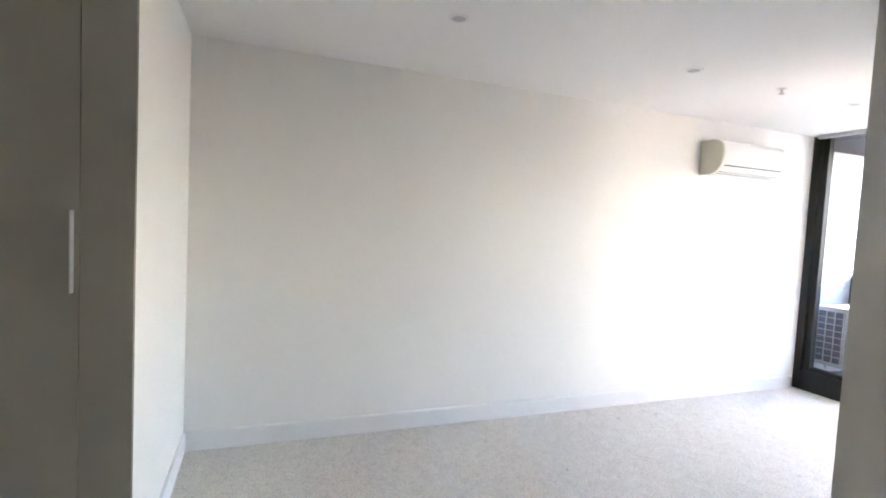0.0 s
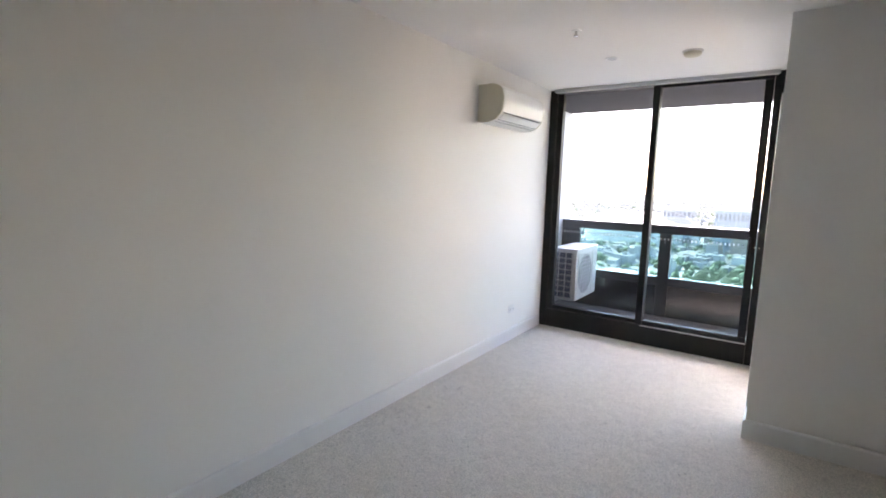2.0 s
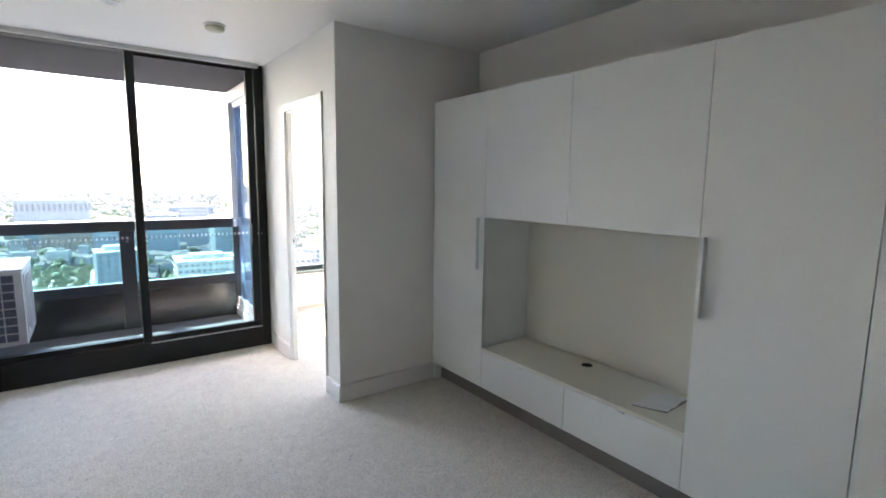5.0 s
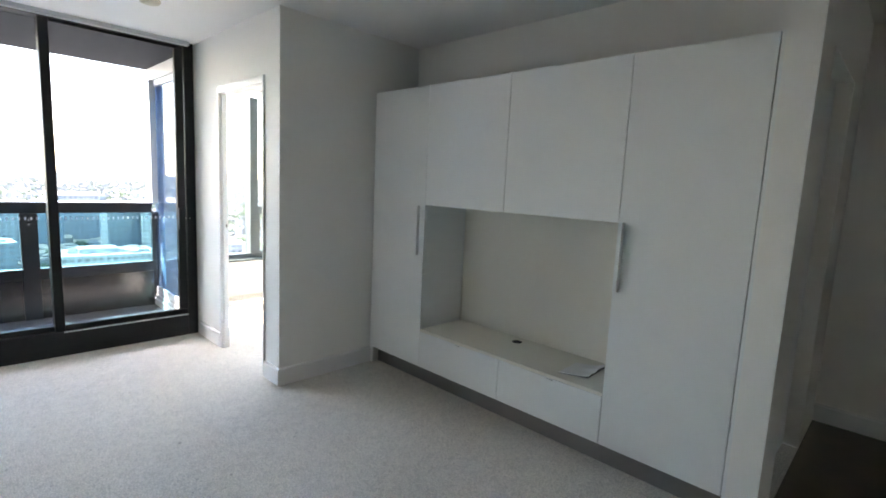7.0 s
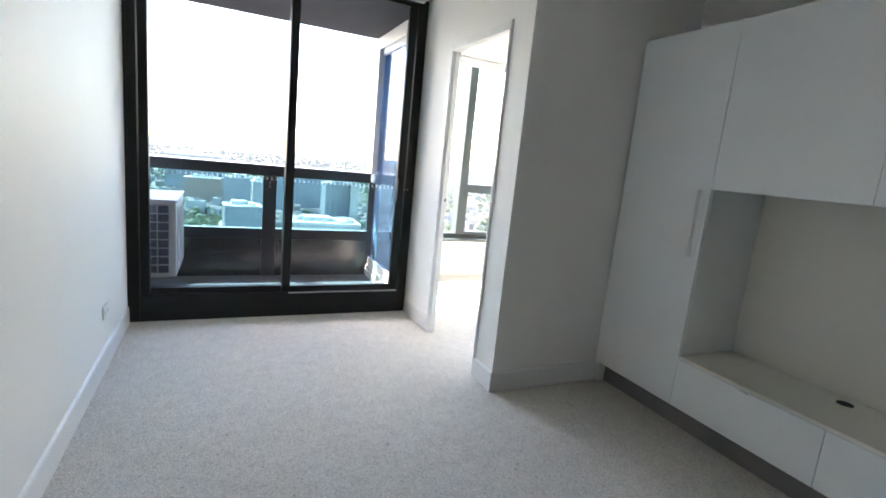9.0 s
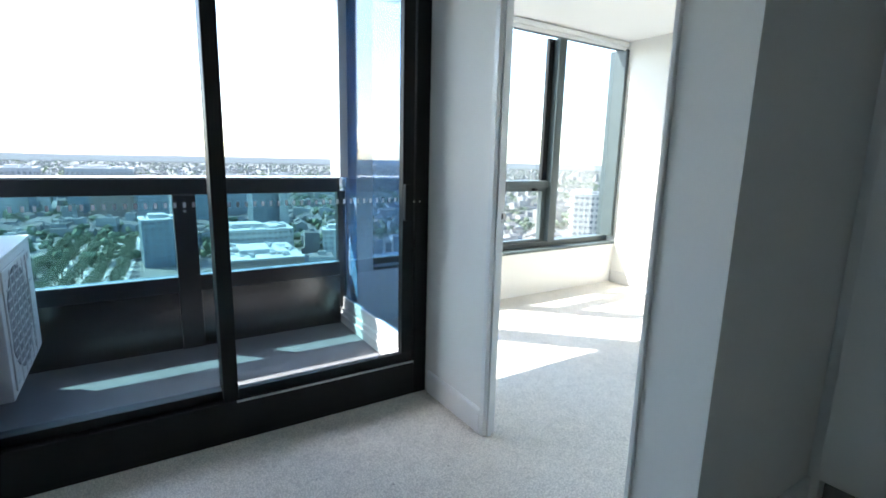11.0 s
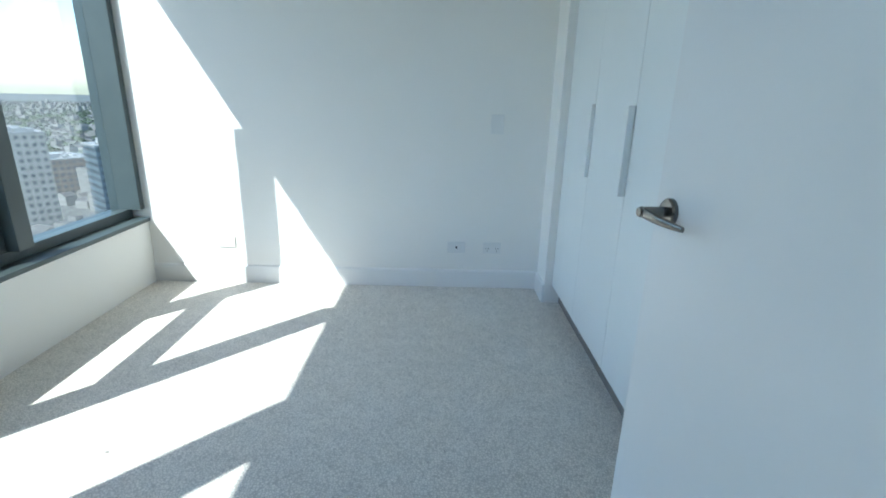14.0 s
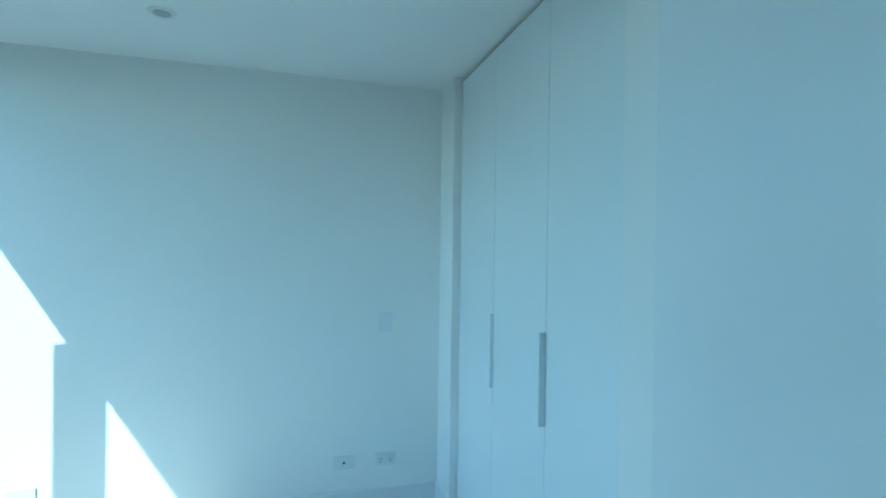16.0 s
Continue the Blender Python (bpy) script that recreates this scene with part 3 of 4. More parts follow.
o = plate("wall_socket", XB, 0.67, 0.28, 0.115, 0.075, "white power socket in the sunlit part of the wall")
o = thing("wall_socket", 0, -0.69, 0.31, "white power socket on the long wall", "socket")
part("plate", boxes((0.0, 0.008, -0.75, -0.635, 0.275, 0.35), bevel=0.003), M_PLASTIC, o)
for dy in (-0.03, 0.03):
    part("socket_slot", boxes((0.0082, 0.0092, -0.692 + dy - 0.008, -0.692 + dy + 0.008, 0.3, 0.315)), M_SLOT, o)

# ---- television cabinet wall ----
XC = 2.758
G = 0.0015


def door_front(parent, ya, yb, za, zb, name="cabinet_door", label=""):
    return part(name, boxes((XC, XC + 0.018, ya + G, yb - G, za + G, zb - G), bevel=0.0015), M_CAB, parent, label)


def edge_pull(parent, y, za, zb, s):
    """A folded strip on a door's edge with a rounded blade; s: the way from the edge onto the door."""
    part("handle", boxes((XC - 0.004, XC - 0.0005, min(y, y + s * 0.03), max(y, y + s * 0.03), za, zb), bevel=0.0012), M_CAB, parent, "white folded edge pull")
    deep, r = XC - 0.03, 0.009
    rim = [(XC - 0.0042, za), (deep + r, za), (deep + r * 0.3, za + r * 0.3), (deep, za + r), (deep, zb - r), (deep + r * 0.3, zb - r * 0.3), (deep + r, zb), (XC - 0.0042, zb)]
    part("handle_blade", extrude_profile(rim, min(y, y + s * 0.004), max(y, y + s * 0.004), "y"), M_CAB, parent)


yA, yB_, yC, yD, yE = -1.53, -2.095, -2.757, -3.455, -4.025
zb0, zn0, zn1, zc = 0.138, 0.412, 1.28, 2.07
c1 = thing("tall_cabinet", XC + 0.2, -1.8, 0, "tall white laminate cabinet beside the wall pier", "cabinet", "television cabinet wall")
part("body", boxes((XC + 0.0185, 3.18, yB_ + 0.0005, yA, zb0, zc)), M_CAB, c1)
d = door_front(c1, yB_, yA, zb0, zc)
edge_pull(d, yB_ + 0.05, 0.935, 1.275, -1)
c2 = thing("tall_cabinet", XC + 0.2, -3.74, 0, "tall white laminate cabinet beside the hall wall", "cabinet", "television cabinet wall")
part("body", boxes((XC + 0.0185, 3.18, yE, yD - 0.0005, zb0, zc)), M_CAB, c2)
d = door_front(c2, yE, yD, zb0, zc)
edge_pull(d, yD - 0.031, 0.945, 1.285, 1)
for ya, yb in ((yC, yB_), (yD, yC)):
    c = thing("wall_cabinet", XC + 0.2, (ya + yb) / 2, zn1, "white laminate overhead cabinet above the open niche", "cabinet", "television cabinet wall")
    part("body", boxes((XC + 0.0185, 3.18, ya + 0.0004, yb - 0.0004, zn1 + 0.001, zc)), M_CAB, c)
    door_front(c, ya, yb, zn1, zc)
c = thing("drawer_cabinet", XC + 0.2, yC, 0, "low white drawer cabinet under the open niche", "cabinet", "television cabinet wall")
part("body", boxes((XC + 0.0185, 3.18, yD + 0.0005, yB_ - 0.0005, zb0, zn0 - 0.019)), M_CAB, c)
part("niche_back", boxes((3.176, 3.194, yD + 0.0005, yB_ - 0.0005, zn0, zn1)), M_CAB_IN, c, "off-white back panel of the niche")
part("shelf", boxes((XC + 0.001, 3.1755, yD + 0.0005, yB_ - 0.0005, zn0 - 0.018, zn0), bevel=0.001), M_CAB_IN, c, "off-white niche shelf")
for ya, yb, yt in ((-2.79, yB_, -2.455), (yD, -2.79, -3.148)):
    d = door_front(c, ya, yb, zb0, zn0 - 0.018, "drawer_front")
    part("pull_tab", boxes((XC - 0.016, XC - 0.0005, yt - 0.02, yt + 0.02, 0.383, 0.39), bevel=0.001), M_CAB, d, "small white finger tab")
part("cable_hole", moved(lathe([(0.032, 0.0), (0.032, 0.002), (0.027, 0.003)], 28), 3.083, -2.693, zn0 + 0.0002), M_DARK, c, "dark cable grommet")
part("kickboard", boxes((XC + 0.085, XC + 0.1, yE, yA, 0.0, zb0 - 0.001)), M_KICK, c, "recessed grey kickboard")
structure("cabinet_wall_filler", boxes((XC + 0.03, 3.2, yA + 0.0005, -1.4905, 0.0, zc)), M_CAB, "thin white filler strip between cabinet and wall", "trim")
structure("cabinet_side_filler", boxes((XC + 0.004, 3.2, -4.0445, -4.0265, 0.0, zc)), M_CAB, "thin white filler strip beside the cabinet", "trim")

# paper left in the niche
bm = bmesh.new()
n, k_ = 14, 7
sheets = []
for drop in (0.0, 0.0022):
    sheets.append([[bm.verts.new((2.882 + 0.215 * i / n - 0.06 * j / k_, -3.315 + 0.15 * j / k_ + 0.012 * i / n, zn0 + 0.007 + 0.004 * math.sin(i * 0.9) * max(0.0, 1 - j / 4) + 0.016 * max(0.0, 1 - j / 3.5) ** 2 * (0.35 + 0.65 * i / n) - drop)) for j in range(k_ + 1)] for i in range(n + 1)])
for g, grid in enumerate(sheets):
    for i in range(n):
        for j in range(k_):
            q = (grid[i][j], grid[i + 1][j], grid[i + 1][j + 1], grid[i][j + 1])
            bm.faces.new(q if g == 0 else q[::-1])
rim = [(i, 0) for i in range(n)] + [(n, j) for j in range(k_)] + [(i, k_) for i in range(n, 0, -1)] + [(0, j) for j in range(k_, 0, -1)]
for (i, j), (p, q) in zip(rim, rim[1:] + rim[:1]):
    bm.faces.new((sheets[0][i][j], sheets[1][i][j], sheets[1][p][q], sheets[0][p][q]))
brochure = tagged(mesh_object("brochure", bm, M_PAPER), "curled white paper brochure lying on the niche shelf", "paper")
# Dark flat sheet added to paint the shadow under the lifted paper edges.
cover = bmesh.new()
low = [cover.verts.new((x, y, zn0 + 0.0012)) for x, y in ((2.876, -3.311), (3.103, -3.303), (3.04, -3.158), (2.818, -3.164))]
high = [cover.verts.new(v.co + Vector((0, 0, 0.0035))) for v in low]
cover.faces.new(low[::-1])
cover.faces.new(high)
for i in range(4):
    cover.faces.new((low[i], low[(i + 1) % 4], high[(i + 1) % 4], high[i]))
part("edge_shade", cover, M_KICK, brochure, "dark sheet painting the shadow along the paper edges")

# ---- wall air conditioner ----
ac = thing("air_conditioner", 0.0, -1.1, 1.99, "white wall-mounted split air conditioner near the ceiling", "air conditioner")


def curve_through(points, steps=5):
    """Points along a smooth curve through the given (u, v) points."""
    pts = [Vector(p) for p in points]
    out = []
    for k in range(len(pts) - 1):
        p0, p1, p2, p3 = pts[max(k - 1, 0)], pts[k], pts[k + 1], pts[min(k + 2, len(pts) - 1)]
        for q in range(steps):
            u = q / steps
            out.append(0.5 * (2 * p1 + (p2 - p0) * u + (2 * p0 - 5 * p1 + 4 * p2 - p3) * u * u + (3 * p1 - p0 - 3 * p2 + p3) * u ** 3))
    return [tuple(p) for p in out + [pts[-1]]]


front = curve_through([(0.12, 2.288), (0.172, 2.274), (0.208, 2.238), (0.2235, 2.16), (0.21, 2.07)])
prof = [(0.001, 2.0), (0.001, 2.285)] + front + [(0.165, 2.02), (0.1, 1.998)]
cap = [(0.001, 1.999), (0.001, 2.287)] + curve_through([(0.12, 2.29), (0.174, 2.276), (0.211, 2.239), (0.2265, 2.16), (0.213, 2.069)]) + [(0.166, 2.018), (0.1, 1.996)]
part("casing", extrude_profile(prof, -1.441, -0.697, "y"), M_PLASTIC, ac, "", True)
part("end_cap", extrude_profile(cap, -1.455, -1.442, "y"), M_AC_SIDE, ac, "yellowed end cap", True)
part("end_cap", extrude_profile(cap, -0.696, -0.683, "y"), M_AC_SIDE, ac, "yellowed end cap", True)
skin = curve_through([(0.178, 2.276), (0.2145, 2.24), (0.2305, 2.16), (0.217, 2.076)])
part("front_panel", extrude_profile(skin + [(0.205, 2.066), (0.2, 2.08), (0.195, 2.235)], -1.438, -0.7, "y"), M_PLASTIC, ac, "glossy white front panel", True)
part("flap", extrude_profile([(0.167, 2.0175), (0.205, 2.0595), (0.202, 2.0625), (0.164, 2.0215)], -1.40, -0.74, "y"), M_PLASTIC, ac, "narrow white air flap")
for u in (0.0, 1.0):
    x, z = 0.164 + 0.044 * u, 2.0155 + 0.0485 * u
    part("air_slot", extrude_profile([(x, z), (x + 0.0045, z + 0.005), (x + 0.0015, z + 0.008), (x - 0.003, z + 0.003)], -1.41, -0.73, "y"), M_DARK, ac, "thin dark gap beside the flap")
part("air_slot", extrude_profile([(0.128, 2.0045), (0.132, 2.0058), (0.131, 2.009), (0.127, 2.0077)], -1.40, -0.74, "y"), M_KICK, ac, "thin dark gap under the casing")


# ---- ceiling fittings ----
def downlight(x, y, label, H=H):
    o = thing("downlight", x, y, H, label, "downlight", "recessed downlights")
    part("rim", moved(lathe([(0.034, -0.002), (0.04, -0.007), (0.05, -0.004), (0.052, -0.0005), (0.034, -0.0005)], 36), x, y, H), M_PLASTIC, o, "", True)
    part("reflector", moved(lathe([(0.033, -0.0045), (0.02, -0.0015)], 28), x, y, H), M_SILVER, o, "grey unlit lamp face")
    return o


for x, y in ((0.93, -4.14), (0.9, -2.56), (0.895, -0.99)):
    downlight(x, y, "unlit white recessed downlight in the living room ceiling")
downlight(4.41, -0.04, "unlit white recessed downlight in the bedroom ceiling", HB)
o = thing("smoke_detector", 1.445, -0.93, H, "round white smoke detector on the ceiling", "smoke detector")
part("base", moved(lathe([(0.068, -0.012), (0.068, -0.0005)], 36), 1.445, -0.93, H), M_PLASTIC, o, "", True)
part("cover", moved(lathe([(0.03, -0.042), (0.05, -0.036), (0.06, -0.024), (0.058, -0.0125)], 36), 1.445, -0.93, H), M_AC_SIDE, o, "", True)
o = thing("sprinkler", 0.89, -1.76, H, "small white ceiling fire sprinkler", "sprinkler")
part("flange", moved(lathe([(0.03, -0.004), (0.03, -0.0005)], 28), 0.89, -1.76, H), M_PLASTIC, o)
part("stem", moved(lathe([(0.008, -0.03), (0.008, -0.0042)], 14), 0.89, -1.76, H), M_CHROME, o)
part("deflector", moved(lathe([(0.016, -0.034), (0.016, -0.0305)], 18), 0.89, -1.76, H), M_CHROME, o)

# ---- pantry and hall ----
pan = thing("pantry_cabinet", 1.25, -6.05, 0, "tall glossy greige pantry cabinet", "cabinet")
part("body", boxes((0.65, 1.238, -6.698, -5.602, 0.0, H - 0.001)), M_CAB, pan)
for ya, yb in ((-6.17, -5.603), (-6.698, -6.173)):
    d = part("cabinet_door", boxes((1.239, 1.258, ya, yb, 0.02, H - 0.002), bevel=0.0015), M_PANTRY, pan, "high-gloss greige door")
part("cabinet_door", boxes((1.2405, 1.258, -5.602, -5.441, 0.02, H - 0.002), bevel=0.0015), M_PANTRY, pan, "high-gloss greige side panel")
part("handle", boxes((1.2585, 1.284, -5.624, -5.618, 1.17, 1.45), bevel=0.001), M_CAB, pan, "pale edge pull")
hd = thing("door_2", 3.46, -4.11, 0, "closed dark doorway in the dim hall", "door", kind="structure")
part("door_leaf", boxes((3.053, 3.867, -4.085, -4.047, 0.01, 2.055)), M_TRIM, hd)

# bits of lint trodden into the carpet
rl = random.Random(21)
bm = bmesh.new()
for k in range(420):
    near = rl.random() < 0.6
    x, y = (0.05 + abs(rl.gauss(0, 0.55)), rl.uniform(-4.6, -1.6)) if near else ((rl.uniform(0.1, 1.9), rl.uniform(-4.4, -0.3)) if rl.random() < 0.6 else (rl.uniform(2.6, 4.8), rl.uniform(-1.2, 1.0)))
    s = rl.uniform(0.002, 0.0045) * (1.6 if rl.random() < 0.12 else 1)
    m = Matrix.Translation((x, y, s * 0.3)) @ Matrix.Rotation(rl.uniform(0, 6.3), 4, "Z") @ Matrix.Diagonal((s * rl.uniform(1, 2.2), s, s * 0.45, 1))
    bmesh.ops.create_icosphere(bm, subdivisions=1, radius=1, matrix=m)
tagged(mesh_object("carpet_lint", bm, material("grey_lint", (0.3, 0.275, 0.25), 0.9, second=(0.5, 0.47, 0.43), scale=40), True), "tiny grey lint specks scattered over the carpet", "lint", kind="stuff")


def dent(x, y, r):
    """A ring pressed into the pile by a furniture foot."""
    b_ = bmesh.new()
    rings = []
    for k in range(24):
        a = 2 * math.pi * k / 24
        rings.append([b_.verts.new((x + rr * math.cos(a), y + rr * math.sin(a), z)) for rr, z in ((r, 0.0008), (r - 0.004, 0.0042), (r - 0.009, 0.0008))])
    for k in range(24):
        p, q = rings[k], rings[(k + 1) % 24]
        for i in range(2):
            b_.faces.new((p[i], q[i], q[i + 1], p[i + 1]))
    tagged(mesh_object("carpet_mark", b_, M_CARPET, True), "round furniture foot mark pressed into the carpet", "carpet mark", "carpet marks", "structure")


for x, y in ((0.12, -2.53), (0.837, -2.648), (3.15, -0.47)):
    dent(x, y, 0.03)

# ---- the city far below ----
ZG = -85.0
M_GROUND = material("city_ground", (0.085, 0.09, 0.075), 0.9, second=(0.14, 0.14, 0.13), scale=0.012, fine=0.35, fine_scale=0.045, mottle=0.25)
M_ROAD = material("asphalt", (0.1, 0.1, 0.1), 0.9, second=(0.13, 0.13, 0.13), scale=0.05)
M_LEAF = material("leaves", (0.065, 0.09, 0.048), 0.9, second=(0.09, 0.115, 0.065), scale=0.3, island=0.3)
M_BARK = material("bark", (0.14, 0.11, 0.08), 0.9)
M_BWIN = material("far_window_glass", (0.07, 0.08, 0.09), 0.2, second=(0.13, 0.14, 0.15), scale=0.3)
M_B = [material("painted_stucco", (0.40, 0.38, 0.34), 0.8, second=(0.33, 0.31, 0.28), scale=0.1),
       material("concrete_grey", (0.27, 0.27, 0.27), 0.8, second=(0.21, 0.21, 0.22), scale=0.1),
       material("brick_far", (0.28, 0.2, 0.155), 0.85, second=(0.23, 0.16, 0.12), scale=0.2),
       material("glass_tower_blue", (0.13, 0.16, 0.18), 0.3, second=(0.16, 0.19, 0.21), scale=0.1)]
M_ROOF = material("roof_pale", (0.33, 0.325, 0.31), 0.8, second=(0.16, 0.16, 0.155), scale=0.12, island=0.45)
# Pale walls, dark roofs: backlight contrast evened out in the colours for missing haze.
M_FAR = material("far_walls", (0.27, 0.26, 0.245), 0.85, second=(0.18, 0.175, 0.165), scale=0.02, island=0.25)
M_FAR_ROOF = material("far_roofs", (0.1, 0.094, 0.09), 0.9, second=(0.07, 0.07, 0.068), scale=0.02, island=0.35)

structure("ground", boxes((-4500, 4500, -300, 4600, ZG - 1, ZG)), M_GROUND, "wide flat city ground reaching the hazy horizon", "ground")


def building(x, y, w, d, h, mat, turn, cols, rows, label):
    """A block with its own windows on the two sides that face the flat, parapet and roof plant."""
    o = tagged(new("building"), label, "building", "city buildings")
    o.matrix_basis = pose(x, y, ZG, 0, 0, turn)

    def local(name, bm, m, label=""):
        ob = mesh_object(name, bm, m)
        ob.parent = o
        if label:
            tagged(ob, label)
        return ob
    local("wall", boxes((-w / 2, w / 2, -d / 2, d / 2, 0, h)), mat)
    local("roof", boxes((-w / 2 - 0.4, w / 2 + 0.4, -d / 2 - 0.4, d / 2 + 0.4, h + 0.01, h + 1.0)), M_ROOF)
    local("plant_room", boxes((-w * 0.3, w * 0.1, -d * 0.2, d * 0.25, h + 1.01, h + 4.0), (w * 0.18, w * 0.34, -d * 0.3, d * 0.1, h + 1.01, h + 2.6)), M_ROOF)
    rr = random.Random(int(x * 7 + y))
    for k in range(max(3, int(w * d / 350)) if y > 420 else int(w * d / 45)):
        px, py, sx, sy, sz = rr.uniform(-0.42, 0.42) * w, rr.uniform(-0.42, 0.42) * d, rr.uniform(0.5, 3.2), rr.uniform(0.4, 2.2), rr.uniform(0.6, 2.6)
        local("roof_unit", boxes((px - sx, px + sx, py - sy, py + sy, h + 1.02, h + 1.0 + sz)), M_ROOF)
    bw_, bh_ = w / cols, h / rows
    front = mesh_object("window", boxes((-bw_ * 0.27, bw_ * 0.27, -0.12, 0.02, -bh_ * 0.22, bh_ * 0.24)), M_BWIN)
    nc = max(2, round(d / bw_))
    bs = d / nc
    flank = mesh_object("window", boxes((-0.12, 0.12, -bs * 0.27, bs * 0.27, -bh_ * 0.22, bh_ * 0.24)), M_BWIN)
    first = {"f": front, "s": flank}
    for r in range(rows):
        z = bh_ * (r + 0.55)
        spots = [("f", -w / 2 + bw_ * (c + 0.5), -d / 2) for c in range(cols)]
        side_x = -w / 2 if x > 20 else w / 2
        spots += [("s", side_x, -d / 2 + bs * (c + 0.5)) for c in range(nc)]
        for kind, px, py in spots:
            src = first[kind]
            ob = src
            if src.parent:
                ob = src.copy()
                scene.collection.objects.link(ob)
            ob.parent = o
            ob.location = (px, py, z)
    return o


building(73, 352, 48, 58, 17, M_B[2], -3, 12, 4, "brown brick office block with a pale roof full of plant")
building(79, 406, 56, 38, 27, M_B[0], -3, 14, 6, "cream office block with rooftop plant rooms")
building(116, 520, 34, 20, 52, M_B[3], 4, 6, 13, "pale blue-grey office slab")
building(16, 424, 28, 24, 35, M_B[3], 4, 6, 8, "plain blue-grey office block beside the park")
building(34, 520, 12, 20, 48, M_B[1], 2, 3, 14, "narrow grey apartment tower with balconies")
building(128, 500, 8, 20, 64, M_B[0], -12, 2, 17, "narrow pale apartment slab with balconies")
building(-34, 800, 74, 50, 61, M_B[3], -4, 14, 3, "large grey stadium block with a flat roof")
building(-126, 830, 40, 40, 60, M_B[1], -4, 7, 3, "pale concrete block beside the stadium")
building(126, 830, 62, 40, 48, M_B[3], 3, 12, 3, "long grey office block on the skyline")
building(128, 352, 17, 16, 30, M_B[0], -20, 4, 8, "cream apartment block with regular windows")
building(152, 378, 22, 20, 33, M_B[1], -20, 5, 9, "grey apartment block with regular windows")
building(70, 640, 30, 26, 48, M_B[3], -12, 6, 10, "dark glass city tower")
building(112, 700, 34, 24, 54, M_B[1], -12, 7, 12, "grey concrete office tower")
building(25, 690, 40, 26, 40, M_B[1], -10, 9, 9, "long grey office block behind the park")
building(-22, 720, 44, 26, 34, M_B[2], -8, 9, 8, "brick office block behind the park")
building(-95, 400, 54, 40, 16, M_B[1], -8, 10, 3, "low grey hall with a pale roof beside the park")
building(306, 262, 24, 24, 60, M_B[0], -40, 6, 13, "pale high apartment tower")
building(312, 205, 30, 26, 54, M_B[3], -40, 7, 12, "dark glass city tower beside a pale one")
building(420, 330, 44, 36, 30, M_B[2], -30, 9, 6, "brick city block with a flat roof")
building(250, 330, 40, 30, 20, M_B[1], -25, 9, 4, "low pale warehouse with a flat roof")
building(190, 300, 40, 26, 15, M_B[2], -20, 9, 3, "brick warehouse with a flat roof")

# streets
for k, (x, y, w, d, turn) in enumerate(((42, 420, 14, 420, -6), (150, 480, 14, 420, -18), (60, 310, 620, 12, -12), (20, 590, 800, 14, -10), (60, 250, 420, 12, -14), (-52, 430, 10, 360, -4))):
    o = structure("road", boxes((-w / 2, w / 2, -d / 2, d / 2, 0.0, 0.06 + 0.02 * k)), M_ROAD, "grey asphalt city street", "road")
    o.matrix_basis = pose(x, y, ZG, 0, 0, turn)

# far roofs: too many to count
rng = random.Random(4)


def roofs(name, count, place, tall, label):
    """One sheet of low blocks, some with a pitched roof, some with a lift room on top."""
    verts, faces = [], []

    def block(x, y, w, d, z0, z1, a, pitch=0.0):
        c, s = math.cos(a), math.sin(a)
        b = len(verts)
        for zz in (z0, z1):
            for sx, sy in ((-1, -1), (1, -1), (1, 1), (-1, 1)):
                verts.append((x + c * sx * w / 2 - s * sy * d / 2, y + s * sx * w / 2 + c * sy * d / 2, zz))
        faces.extend([(b + i, b + (i + 1) % 4, b + 4 + (i + 1) % 4, b + 4 + i) for i in range(4)])
        if pitch:
            for sx in (-1, 1):
                verts.append((x + c * sx * w / 2, y + s * sx * w / 2, z1 + pitch))
            faces.extend([(b + 4, b + 5, b + 9, b + 8), (b + 6, b + 7, b + 8, b + 9), (b + 5, b + 6, b + 9), (b + 7, b + 4, b + 8)])
        else:
            faces.append((b + 4, b + 5, b + 6, b + 7))

    for k in range(count):
        x, y = place()
        if -66 < x + 0.07 * (y - 420) < 30 and 268 < y < 585:
            continue
        if any((x - px) ** 2 + (y - py) ** 2 < pr ** 2 for px, py, pr in CLEAR):
            continue
        big = rng.random()
        h = 4 + 5 * rng.random() + (tall * rng.random() if big > 0.9 else 0) + (tall * rng.random() if big > 0.985 else 0)
        w, d = 7 + 13 * rng.random(), 7 + 11 * rng.random()
        a = radians(-14 + (90 if rng.random() > 0.5 else 0) + rng.uniform(-3, 3))
        block(x, y, w, d, ZG, ZG + h, a, 2.5 if h < 9 and w < 20 else 0.0)
        if h > 9:
            block(x + 1, y + 1, w * 0.3, d * 0.35, ZG + h + 0.01, ZG + h + 2.5, a)
    me = bpy.data.meshes.new(name)
    me.from_pydata(verts, [], faces)
    me.materials.append(M_FAR)
    me.materials.append(M_FAR_ROOF)
    me.update()
    # Colour by facing: lifts the shaded walls, holds back the sunlit tops.
    for p in me.polygons:
        p.material_index = 1 if abs(p.normal.z) > 0.3 else 0
    tagged(new(name, me), label, "city", kind="stuff")


CLEAR = [(85, 375, 58), (128, 500, 18), (128, 352, 20), (152, 378, 22), (70, 640, 28), (112, 700, 28), (25, 690, 34), (-22, 720, 36), (-95, 400, 44), (306, 262, 28), (312, 205, 30), (420, 330, 40), (250, 330, 34), (190, 300, 34), (-190, 860, 110), (-34, 800, 48), (-126, 830, 32), (126, 830, 42), (16, 424, 22), (34, 520, 18), (116, 520, 24)]


def far_place():
    y = 600 + 3500 * rng.random() ** 1.5
    return (rng.random() * 2.8 - 0.9) * (0.9 * y + 150), y


